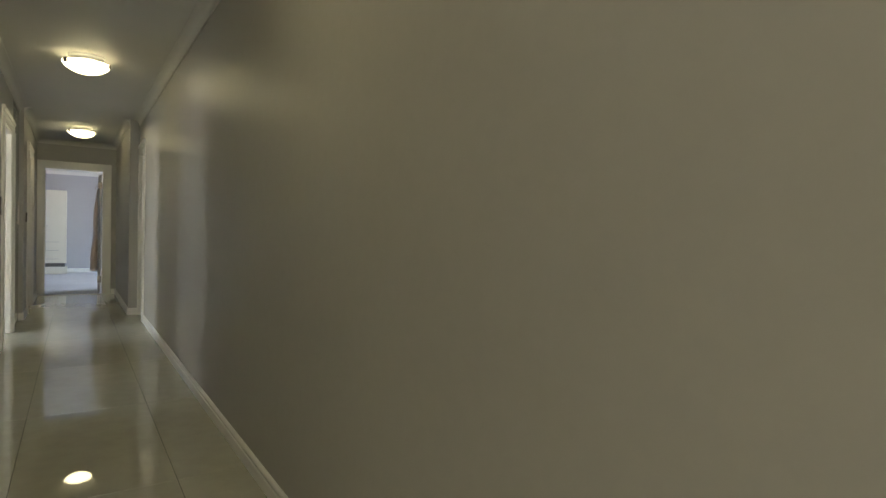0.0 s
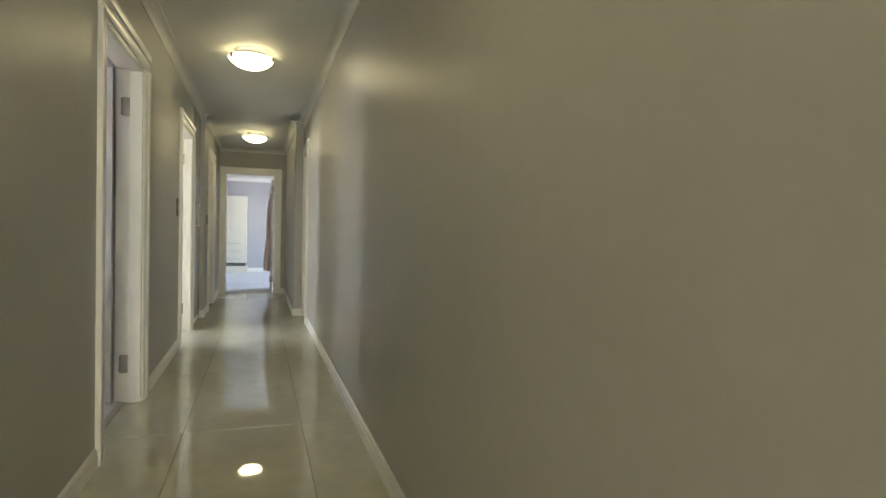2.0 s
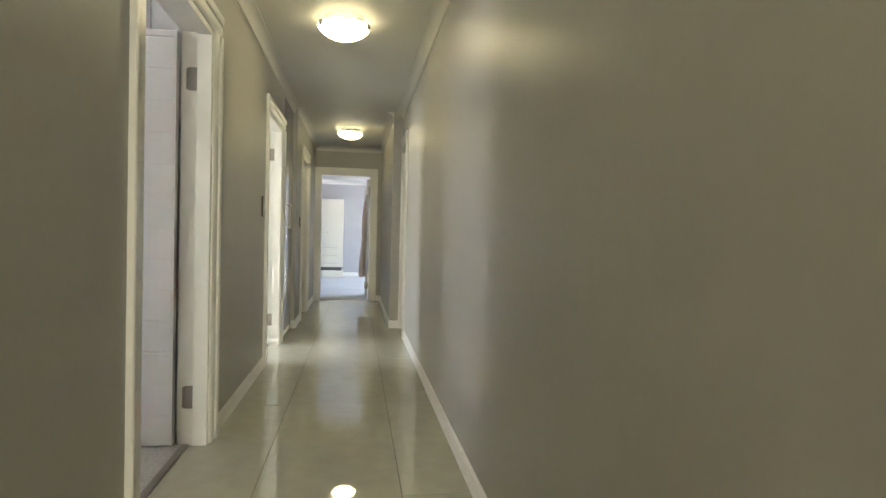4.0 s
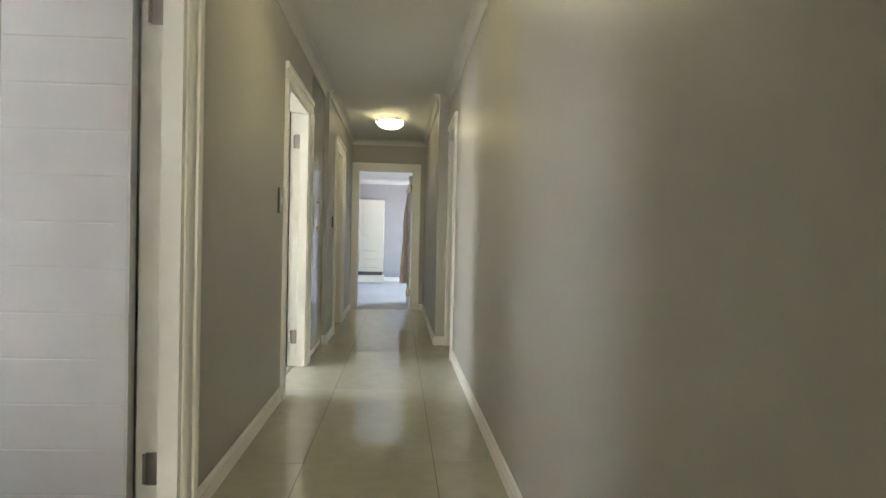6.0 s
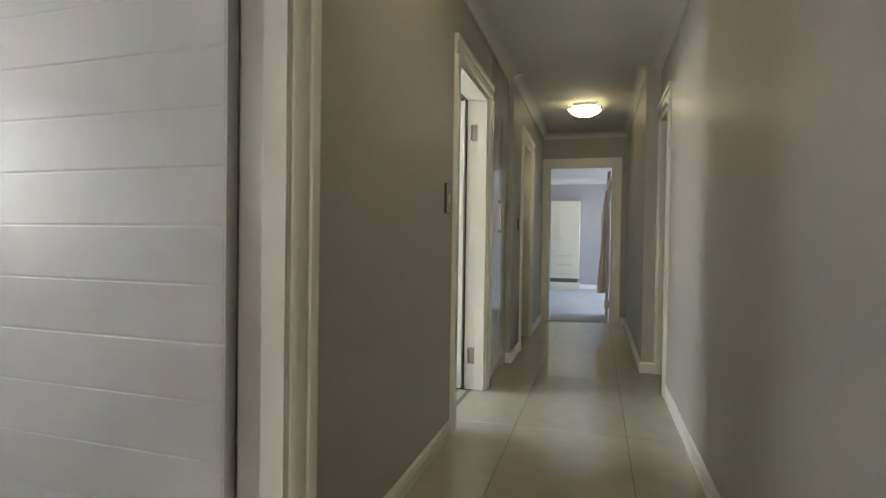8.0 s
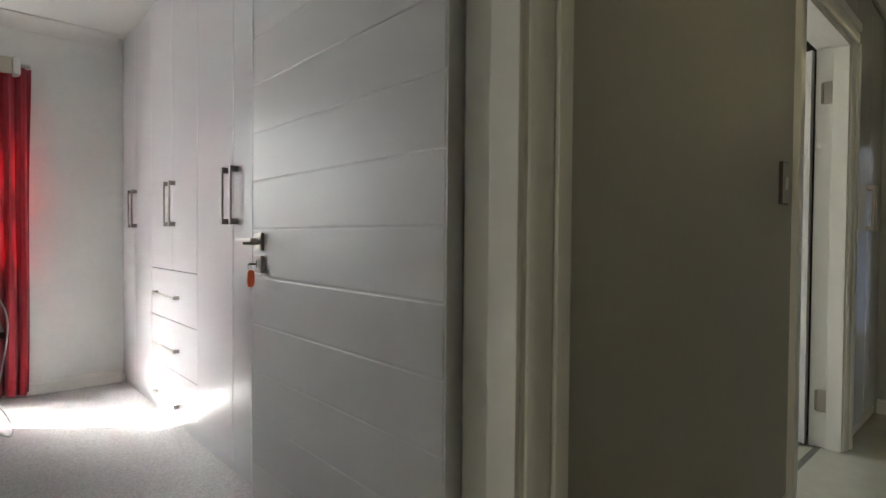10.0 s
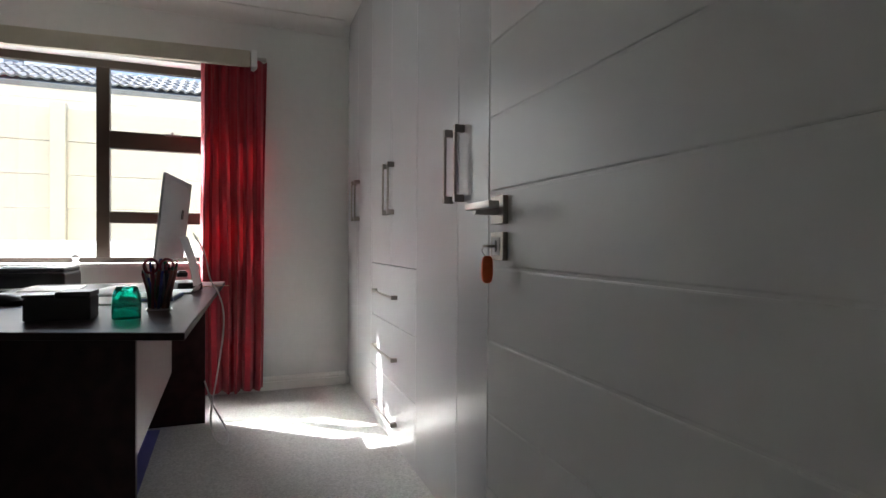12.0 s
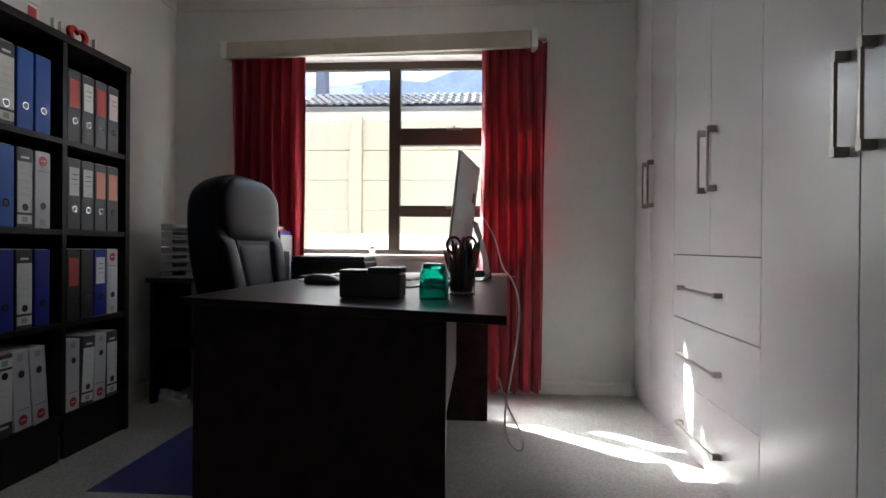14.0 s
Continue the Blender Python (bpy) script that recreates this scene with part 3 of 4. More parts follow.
FT, FB = 2.345, 0.055
seams = [-4.405, -4.07, -3.68, -3.255, -2.847, -2.388, -1.93, -1.46, -0.99]
units = [(0, 2, "tall"), (2, 4, "drawers"), (4, 6, "tall"), (6, 8, "tall")]
for i0, i1, kind_ in units:
    lab = {"tall": "tall white built-in wardrobe with two doors", "drawers": "white built-in wardrobe with two doors above three drawers"}[kind_]
    e = thing("wardrobe", lab, "wardrobe", wm, "built-in wardrobe units")
    a, c, b = wardrobe_x(seams[i0]), wardrobe_x(seams[i0 + 1]), wardrobe_x(seams[i1])
    part("carcass", block(a + 0.001, b - 0.001, 0.022, 0.56, 0.0, 2.36), GAP_SHADE, e)
    part("plinth", block(a + 0.001, b - 0.001, 0.012, 0.0215, 0.004, FB - 0.004), WARD, e)
    zb = 0.842 if kind_ == "drawers" else FB
    g = 0.0022
    for d0, d1, hx in ((a, c, c - 0.047), (c, b, c + 0.047)):
        d = part("door", block(d0 + g, d1 - g, 0, 0.019, zb + g, FT, 0.0015), WARD, e, "plain white door")
        bar_handle(d, Matrix(((-1, 0, 0, hx), (0, -1, 0, 0), (0, 0, 1, 1.204), (0, 0, 0, 1))), 0.221)
    if kind_ == "drawers":
        for z0, z1, hz in ((FB, 0.293, 0.118), (0.293, 0.565, 0.415), (0.565, 0.842, 0.70)):
            d = part("drawer_front", block(a + g, b - g, 0, 0.019, z0 + g, z1 - g, 0.0015), WARD, e, "plain white drawer front")
            bar_handle(d, Matrix(((0, 0, 1, (a + b) / 2 - 0.08), (0, -1, 0, 0), (-1, 0, 0, hz), (0, 0, 0, 1))), 0.40, 0.030)
structure("trim_wardrobe_end_filler", block(wardrobe_x(-0.988), wardrobe_x(XL - T - 0.004), 0.002, 0.02, 0.004, SC - 0.002, 0, wm), WARD, "white filler panel between wardrobe and wall", "trim")
structure("trim_wardrobe_filler", block(wardrobe_x(-4.405), wardrobe_x(-0.99), 0.004, 0.02, 2.348, SC - 0.002, 0, wm), WARD, "white filler strip above the wardrobes", "trim")


# ---- study window ----
win = tagged(thing("window_1", "bronze aluminium window with one fixed and three small panes", "window"), kind="structure")
FX0, FX1 = SX - 0.16, SX - 0.11
fr = 0.045
for y0, y1, z0, z1 in ((WY0, WY0 + fr, WZ0, WZ1), (WY1 - fr, WY1, WZ0, WZ1), (WY0 + fr, WY1 - fr, WZ0, WZ0 + 0.03), (WY0 + fr, WY1 - fr, WZ1 - fr, WZ1)):
    part("window_frame", block(FX0, FX1, y0, y1, z0, z1, 0.003), BRONZE, win)
MY = 6.195
part("mullion", block(FX0, FX1, MY - 0.035, MY + 0.035, WZ0 + 0.03, WZ1 - fr, 0.003), BRONZE, win)
for z0, z1 in ((1.055, 1.125), (1.50, 1.605)):
    part("transom", block(FX0, FX1, MY + 0.035, WY1 - fr, z0, z1, 0.003), BRONZE, win)
for z0 in (1.105, 1.592):
    bm = block(FX1, FX1 + 0.02, 6.52, 6.62, z0, z0 + 0.012, 0.002)
    box(bm, FX1, FX1 + 0.035, 6.56, 6.575, z0 + 0.002, z0 + 0.022, 0.002)
    part("latch", bm, DARKSTEEL, win, "bronze casement latch")
for y0, y1, z0, z1 in ((WY0 + fr, MY - 0.035, WZ0 + 0.03, WZ1 - fr), (MY + 0.035, WY1 - fr, WZ0 + 0.03, 1.055),
                       (MY + 0.035, WY1 - fr, 1.125, 1.50), (MY + 0.035, WY1 - fr, 1.605, WZ1 - fr)):
    p = part("pane", block(FX0 + 0.02, FX0 + 0.025, y0, y1, z0, z1), CLEAR, win, "clear glass pane")
    p.visible_shadow = False
part("window_sill", block(SX - 0.11, SX + 0.03, WY0 - 0.02, WY1 + 0.02, WZ0 - 0.025, WZ0 - 0.0005, 0.004), TRIM, win, "white painted sill")


# ---- curtains and blind ----
def curtain(label, y0, y1, folds, ztop, zbot, seed, x=-4.27):
    rnd = random.Random(seed)
    bm = bmesh.new()
    nu, nv = folds * 10, 26
    ph = [rnd.uniform(-0.6, 0.6) for _ in range(folds + 1)]
    am = [rnd.uniform(0.55, 1.0) for _ in range(folds + 1)]
    rows = []
    for j in range(nv + 1):
        v = j / nv
        z = ztop + (zbot - ztop) * v
        row = []
        for i in range(nu + 1):
            u = i / nu
            k = u * folds
            f = min(int(k), folds - 1)
            w = k - f
            amp = 0.016 + 0.022 * (am[f] * (1 - w) + am[f + 1] * w) * (0.55 + 0.6 * v)
            bend = 2 * math.pi * k + 1.7 * (ph[f] * (1 - w) + ph[f + 1] * w) * (0.4 + v) + 0.5 * math.sin(4 * v + 2 * k + seed)
            wave = math.sin(bend) + 0.28 * math.sin(2.3 * bend + 3 * v + seed)
            mid = (u - 0.5) * (1 + 0.05 * math.sin(v * 5 + seed) - 0.04 * v)
            yy = (y0 + y1) / 2 + mid * (y1 - y0) + 0.012 * math.sin(3.3 * v + seed + 4 * u)
            row.append(bm.verts.new((x + amp * wave + 0.006 * math.sin(9 * v + 5 * u + seed), yy, z + (0.006 * math.sin(17 * u + seed) if j == nv else 0))))
        rows.append(row)
    for a, b in zip(rows, rows[1:]):
        for i in range(nu):
            bm.faces.new((a[i], a[i + 1], b[i + 1], b[i]))
    ob = solid("curtain", bm, RED, label, "curtain", "window curtains", True)
    so = ob.modifiers.new("cloth", "SOLIDIFY")
    so.thickness = 0.0016
    return ob


curtain("red gathered curtain hanging to the floor", 6.735, 7.095, 6, 2.04, 0.045, 3)
curtain("red gathered curtain drawn to the window's side", 5.265, 5.70, 7, 2.02, 0.045, 8)

pel = thing("curtain_pelmet", "cream upholstered pelmet above the curtains", "pelmet", Matrix.Translation((0, 7.0, 2.04)) @ Matrix.Rotation(radians(1.3), 4, "X") @ Matrix.Translation((0, -7.0, -2.04)))
part("board", block(-4.235, -4.195, 5.26, 7.01, 1.985, 2.085, 0.019), mat("cream_woven_cloth", (0.50, 0.45, 0.36), 0.7, grain=0.05, grain_scale=14, stain=0.15, bump=0.1, bump_scale=300), pel, "cream woven front", True)
for y in (5.225, 7.01):
    part("end_cap", block(-4.39, -4.19, y, y + 0.035, 1.983, 2.087, 0.006), WHITEPLASTIC, pel, "white end cap")
part("rail", rod((-4.27, 5.2, 2.055), (-4.27, 7.10, 2.055), 0.012), STEEL, pel, "steel curtain rail")

# ---- desk ----
desk = thing("desk", "dark wenge office desk with panel ends", "desk")
# the top is a skewed board: its free end is cut at a slant
bm = block(-3.88, -2.14, 5.99, 6.785, 0.719, 0.738, 0.003)
for v in bm.verts:
    u, w = (v.co.y - 5.99) / 0.795, (v.co.x + 3.88) / 1.74
    v.co.x -= 0.28 * (1 - u) * w
    v.co.y += (1 - w) * (0.05 * (1 - u) + 0.085 * u)
part("desktop", bm, WENGE, desk, "dark laminate top")
bm = block(-2.35, -2.32, 6.0, 6.66, 0.004, 0.7185, 0.0015)
for v in bm.verts:
    v.co.x -= 0.22 * (6.66 - v.co.y)
part("end_panel", bm, WENGE, desk)
part("end_panel", block(-3.87, -3.84, 6.085, 6.775, 0.004, 0.7185, 0.0015), WENGE, desk)
# the sunlit carpet's reflection on this panel is put into a paler colour
part("modesty_panel", block(-3.839, -2.385, 6.60, 6.618, 0.28, 0.7185, 0.001), mat("reflection_tinted_laminate", (0.20, 0.165, 0.16), 0.35, stain=0.06, grain=0.06, grain_scale=18), desk, "panel coloured paler for a carpet reflection")

# ---- outside ----
structure("ground", block(-300, 300, -300, 300, -0.30, -0.15), mat("concrete_paving", (0.24, 0.23, 0.21), 0.9, grain=0.15, grain_scale=30, stain=0.12, bump=0.4), "pale concrete yard", "ground")
fence = thing("boundary_wall", "cream precast concrete boundary wall with posts", "boundary wall")
CREAM = mat("cream_masonry_paint", (0.60, 0.55, 0.43), 0.85, stain=0.05, grain=0.04, bump=0.5, bump_scale=60)
FXX = -6.6
for k in range(-4, 6):
    yp = 5.49 + k * 1.55
    part("post", block(FXX - 0.02, FXX + 0.10, yp - 0.06, yp + 0.06, -0.2, 2.17, 0.008), CREAM, fence)
    for r in range(8):
        z0 = -0.27 + r * 0.30
        part("panel", block(FXX, FXX + 0.045, yp + 0.061, yp + 1.489, z0 + 0.003, z0 + 0.297, 0.006), CREAM, fence)
house = thing("neighbour_house", "white neighbouring house with a grey tiled roof", "house")
part("wall", block(-22, -11.2, -6, 22, -0.15, 3.35), mat("white_render", (0.66, 0.66, 0.64), 0.9, stain=0.04), house, "white rendered wall")

ROOFTILE = mat("grey_roof_tile", (0.14, 0.15, 0.165), 0.6, grain=0.15, grain_scale=12, stain=0.15, rand=0.2)
FASCIA = mat("white_fascia", (0.85, 0.85, 0.84), 0.6, stain=0.03)
part("fascia", block(-11.19, -11.02, -6.2, 22.2, 3.18, 3.42, 0.01), FASCIA, house, "white gutter and fascia")
# pitched roof of rolled tiles, row above row
slope = radians(22.5)
roof = part("roof", block(-0.2, 1.33, -6.2, 22.2, -0.10, -0.02, 0, Matrix.Translation((-11.0, 0, 3.45)) @ Matrix.Rotation(radians(180), 4, "Z") @ Matrix.Translation((0, -16, 0)) @ Matrix.Rotation(-slope, 4, "Y")), ROOFTILE, house, "grey tiled roof")
prof = []
for k in range(17):
    a = k / 16
    prof.append((a * 0.30, 0.018 + 0.034 * math.sin(a * 2 * math.pi) ** 2))
tp = prof + [(y, z - 0.036) for y, z in reversed(prof)]
tile_me = mesh_of("roof_tile", extrude(tp, 0.40, Matrix.Rotation(radians(-3.5), 4, "Y")), ROOFTILE, True)
for r in range(4):
    for c in range(26):
        o = new("roof_tile", tile_me)
        o.parent = roof
        o.matrix_local = Matrix.Translation((-10.92, 3.4 + c * 0.30, 3.385)) @ Matrix.Rotation(slope, 4, "Y") @ Matrix.Translation((-r * 0.325 - 0.40, 0, 0.02))
far = thing("far_house", "house with a chimney beyond the roof, tinted blue-grey for haze", "house")
# distance haze is put into the blue-grey colour of wall and roof
HAZE_TINT = mat("haze_tinted_render", (0.42, 0.50, 0.66), 0.9, stain=0.1)
part("wall", block(-34, -30, -3.6, 0.47, 0, 9.2), HAZE_TINT, far, "wall tinted blue-grey for haze")
part("roof", block(-34.3, -29.8, -3.7, 0.469, 9.201, 9.4, 0.03), HAZE_TINT, far)
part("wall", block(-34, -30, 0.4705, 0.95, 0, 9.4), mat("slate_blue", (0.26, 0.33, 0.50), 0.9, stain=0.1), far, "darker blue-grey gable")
part("chimney", block(-25.9, -25.2, -0.63, -0.19, 3.0, 9.0, 0.02), mat("dark_chimney", (0.10, 0.12, 0.17), 0.8, stain=0.1), far, "dark chimney stack")
part("chimney_base", block(-25.95, -25.15, -0.66, -0.16, 2.9, 7.0, 0.02), FASCIA, far, "white chimney base")
# a far ridge of hills, the haze put into its pale blue colour
bm = bmesh.new()
prev = None
for k in range(61):
    y = -150 + k * 6.0
    h = 40 + 3 * math.tanh(y / 20) + 2 * noise.noise(Vector((y * 0.02, 0, 3))) + 2.0 * noise.noise(Vector((y * 0.09, 1, 3)))
    cur = [bm.verts.new((-110, y, -1)), bm.verts.new((-116, y, h * 0.6)), bm.verts.new((-124, y, h)), bm.verts.new((-160, y, -1))]
    if prev:
        for i in range(3):
            bm.faces.new((prev[i], cur[i], cur[i + 1], prev[i + 1]))
    prev = cur
structure("backdrop", bm, mat("haze_tinted_hill", (0.46, 0.56, 0.74), 1.0, stain=0.1, grain=0.1, grain_scale=0.3), "distant hills tinted pale blue for haze", "hills", True)


# ---- bookcase with lever arch files ----
KX0, KX1, KY0, KY1, KH = -3.590, -2.760, 4.857, 5.085, 1.70
bc = thing("bookcase", "dark brown bookcase full of lever arch files", "bookcase")
for x0 in (KX0, KX1 - 0.03):
    part("side_panel", block(x0, x0 + 0.03, KY0, KY1, 0.004, KH - 0.031, 0.0015), BLACKWOOD, bc)
part("top", block(KX0, KX1, KY0, KY1 + 0.004, KH - 0.03, KH, 0.002), BLACKWOOD, bc)
part("divider", block(-3.197, -3.173, KY0 + 0.008, KY1 - 0.003, 0.18, KH - 0.031, 0.001), BLACKWOOD, bc)
part("back_panel", block(KX0 + 0.03, KX1 - 0.03, KY0, KY0 + 0.006, 0.004, KH - 0.031), BLACKWOOD, bc)
SHZ = (0.185, 0.555, 0.925, 1.285)
for x0, x1 in ((KX0 + 0.0305, -3.1975), (-3.1725, KX1 - 0.0305)):
    for z in SHZ:
        part("shelf", block(x0, x1, KY0 + 0.008, KY1 - 0.004, z - 0.022, z, 0.001), BLACKWOOD, bc)
    part("kickboard", block(x0, x1, KY1 - 0.03, KY1 - 0.012, 0.004, SHZ[0] - 0.023), BLACKWOOD, bc)

FC = {"grey": mat("grey_file_board", (0.055, 0.055, 0.064), 0.5, grain=0.15, grain_scale=300),
      "blue": mat("blue_file_board", (0.012, 0.10, 0.46), 0.5, spec=0.3, grain=0.12, grain_scale=300),
      "navy": mat("navy_file_board", (0.02, 0.03, 0.30), 0.5, spec=0.3, grain=0.12, grain_scale=300),
      "black": mat("black_file_board", (0.022, 0.02, 0.02), 0.5, grain=0.15, grain_scale=300),
      "white": mat("white_file_board", (0.62, 0.62, 0.66), 0.5, stain=0.05)}
LC = {"white": PAPER, "red": mat("red_label", (0.55, 0.04, 0.03), 0.5, stain=0.1), "salmon": mat("salmon_label", (0.75, 0.27, 0.18), 0.5, stain=0.1),
      "pink": mat("pink_label", (0.75, 0.55, 0.58), 0.4, stain=0.15)}
INK = mat("printed_ink", (0.05, 0.05, 0.06), 0.6)
LOGO = mat("red_print", (0.55, 0.03, 0.05), 0.5)
made_files = {}


def lever_file(board, label, size, x, z, lean=0.0, upside=False, w=0.074, h=0.290):
    """size: 'big' covers most of the spine, 'pocket' its upper part, 'logo' is a plain spine with a round mark."""
    names = {"big": "large white label", "pocket": "%s label" % label, "logo": "round red mark", "none": "bare spine"}
    key = (board, label, size, upside, w)
    m = Matrix.Translation((x, KY1 - 0.012, z)) @ Matrix.Rotation(radians(lean), 4, "Y")
    if key in made_files:
        return copy_thing(made_files[key], m)
    e = thing("lever_arch_file", "%s lever arch file with %s, standing on a shelf" % (board, names[size]), "file", m, "lever arch files")
    fl = (lambda a, b: (h - b, h - a)) if upside else (lambda a, b: (a, b))
    part("cover", block(-w / 2, w / 2, -0.205, 0, 0, h, 0.004), FC[board], e)
    part("paper", block(-w / 2 + 0.008, w / 2 - 0.008, -0.203, -0.004, h - 0.004, h + 0.0015), PAPER, e)
    zc = (fl(0.085, 0.085)[0] if size != "big" else fl(0.075, 0.075)[0])
    if size == "big":
        a, b = fl(0.055, 0.240)
        part("label", block(-w / 2 + 0.004, w / 2 - 0.004, 0.0002, 0.001, a, b), PAPER, e, "white paper label")
        a, b = fl(0.014, 0.046)
        part("label", block(-w / 2 + 0.004, w / 2 - 0.004, 0.0002, 0.001, a, b), PAPER, e, "white paper label")
        a, b = fl(0.020, 0.040)
        part("print", block(-0.012, 0.012, 0.0012, 0.0016, a, b), GREYPLASTIC, e)
        a, b = fl(0.252, 0.260)
        part("print", block(-0.018, 0.018, 0.0003, 0.0008, a, b), PAPER, e)
        for k in range(4):
            a, b = fl(0.12 + k * 0.026, 0.1208 + k * 0.026)
            part("print", block(-0.026, 0.026, 0.0012, 0.0015, a, b), GREYPLASTIC, e)
    elif size == "pocket":
        a, b = fl(0.140, 0.255)
        part("label", block(-w / 2 + 0.010, w / 2 - 0.010, 0.0002, 0.0012, a, b), LC[label], e, "%s paper label" % label)
        if label in ("white", "pink"):
            for k in range(3):
                a, b = fl(0.185 + k * 0.02, 0.188 + k * 0.02)
                part("print", block(-0.017, 0.012, 0.0014, 0.0017, a, b), INK if k else GREYPLASTIC, e)
    elif size == "logo":
        a, b = fl(0.255, 0.255)
        bm = rod((0, 0.0002, a), (0, 0.0012, a), 0.019, seg=24)
        part("mark", bm, LOGO, e, "round red mark")
        a, b = fl(0.254, 0.257)
        part("print", block(-0.012, 0.012, 0.0014, 0.0018, a, b), PAPER, e)
        a, b = fl(0.215, 0.217)
        part("print", block(-0.026, 0.026, 0.0003, 0.0008, a, b), INK, e)
        a, b = fl(0.012, 0.034)
        part("print", block(-0.012, 0.012, 0.0003, 0.0008, a, b), GREYPLASTIC, e)
    bm = bmesh.new()
    ro, ri, n = 0.0128, 0.0112, 24
    for r0, r1, y0, y1 in ((ro, ri, 0.0026, 0.0026), (ro, ro, 0.0, 0.0026), (ri, ri, 0.0026, -0.004)):
        vs = [[bm.verts.new((r * math.cos(2 * math.pi * i / n), y, zc + r * math.sin(2 * math.pi * i / n))) for i in range(n)] for r, y in ((r0, y0), (r1, y1))]
        for i in range(n):
            bm.faces.new((vs[0][i], vs[0][(i + 1) % n], vs[1][(i + 1) % n], vs[1][i]))
    part("finger_ring", bm, CHROME, e, "steel finger ring", True)
    part("finger_hole", rod((0, 0.0, zc), (0, 0.0018, zc), 0.0112, seg=20), BLACKPLASTIC, e, "dark finger hole")
    made_files[key] = e
    return e


for z, right, left in (
        (SHZ[3], (("grey", "red", "pocket"), ("grey", "white", "pocket"), ("grey", "red", "pocket"), ("grey", "pink", "pocket")),
                 (("white", "", "logo"), ("grey", "", "big"), ("blue", "", "none"), ("blue", "", "none"))),
        (SHZ[2], (("grey", "white", "pocket"), ("grey", "white", "pocket"), ("grey", "salmon", "pocket"), ("grey", "salmon", "pocket")),
                 (("blue", "", "none"), ("blue", "", "none"), ("grey", "", "big"), ("white", "", "logo"))),
        (SHZ[1], (("black", "red", "pocket"), ("black", "", "none"), ("navy", "white", "pocket"), ("white", "", "logo")),
                 (("blue", "", "none"), ("navy", "", "none"), ("grey", "", "big"), ("navy", "", "none")))):
    for k, (b, la, s) in enumerate(right):
        lever_file(b, la, s, -3.248 - k * 0.0795, z + 0.001)
    for k, (b, la, s) in enumerate(left):
        lever_file(b, la, s, -2.837 - k * 0.083, z + 0.001)
for k, (b, la, s, ln) in enumerate((("white", "", "logo", 0), ("grey", "", "big", -3), ("white", "", "logo", -1.5), ("grey", "", "big", 0))):
    lever_file(b, la, s, -3.248 - k * 0.0795, SHZ[0] + 0.001 + 0.039 * abs(math.sin(radians(ln))), ln, s == "logo")
for k, (b, la, s, ln) in enumerate((("grey", "", "big", 0), ("grey", "", "big", 0), ("white", "", "logo", 3.5), ("white", "", "logo", 4.5))):
    lever_file(b, la, s, -2.837 - k * 0.083, SHZ[0] + 0.001 + 0.039 * abs(math.sin(radians(ln))), ln, True)

# ornaments on top of the bookcase
def heart(scale):
    bm = bmesh.new()
    rings = []
    for s_, y in ((1.0, -0.008), (1.0, 0.008), (0.62, 0.008), (0.62, -0.008)):
        ring = []
        for i in range(36):
            t = 2 * math.pi * i / 36
            ring.append(bm.verts.new((scale * s_ * math.sin(t) ** 3, y, scale * s_ * (0.8125 * math.cos(t) - 0.3125 * math.cos(2 * t) - 0.125 * math.cos(3 * t) - 0.0625 * math.cos(4 * t)) + scale * 1.0)))
        rings.append(ring)
    for a, b in zip(rings, rings[1:] + rings[:1]):
        for i in range(36):
            bm.faces.new((a[i], a[(i + 1) % 36], b[(i + 1) % 36], b[i]))
    bmesh.ops.recalc_face_normals(bm, faces=bm.faces[:])
    return bm


orn = thing("heart_ornament", "red wooden heart between two white letters on the bookcase", "ornament", pose(-3.37, 4.99, KH))
part("heart", heart(0.058), mat("red_lacquer", (0.5, 0.02, 0.02), 0.3, stain=0.1), orn, "hollow red heart", True)
part("letter", block(-0.112, -0.098, -0.008, 0.008, 0, 0.088, 0.002), WHITEPLASTIC, orn, "white wooden letter")
bm = block(0.088, 0.102, -0.008, 0.008, 0, 0.088, 0.002)
box(bm, 0.128, 0.142, -0.008, 0.008, 0, 0.088, 0.002)
box(bm, 0.102, 0.128, -0.008, 0.008, 0, 0.014, 0.002)
part("letter", bm, WHITEPLASTIC, orn, "white wooden letter")
bx = thing("storage_box", "small white box with a red mark on the bookcase", "box", pose(-3.02, 4.98, KH))
part("body", block(-0.085, 0.085, -0.06, 0.06, 0, 0.075, 0.004), PAPER, bx)
part("lid", block(-0.088, 0.088, -0.063, 0.063, 0.0755, 0.10, 0.004), PAPER, bx)
part("mark", block(-0.07, -0.03, 0.0602, 0.0615, 0.015, 0.06), LOGO, bx, "red printed mark")


# ---- office chair ----
def loft(rings_in, seg=28, power=2.6):
    """Rings of (centre, half width, half depth, turn about x) joined into a closed rounded body."""
    bm = bmesh.new()
    rings = []
    for c, w, d, tilt in rings_in:
        q = Matrix.Rotation(tilt, 3, "X")
        ring = []
        for i in range(seg):
            a = 2 * math.pi * i / seg
            ca, sa = math.cos(a), math.sin(a)
            p = Vector((w * math.copysign(abs(ca) ** (2 / power), ca), d * math.copysign(abs(sa) ** (2 / power), sa), 0))
            ring.append(bm.verts.new(Vector(c) + q @ p))
        rings.append(ring)
    for a, b in zip(rings, rings[1:]):
        for i in range(seg):
            bm.faces.new((a[i], a[(i + 1) % seg], b[(i + 1) % seg], b[i]))
    bm.faces.new(rings[0]), bm.faces.new(rings[-1])
    bmesh.ops.recalc_face_normals(bm, faces=bm.faces[:])
    return bm


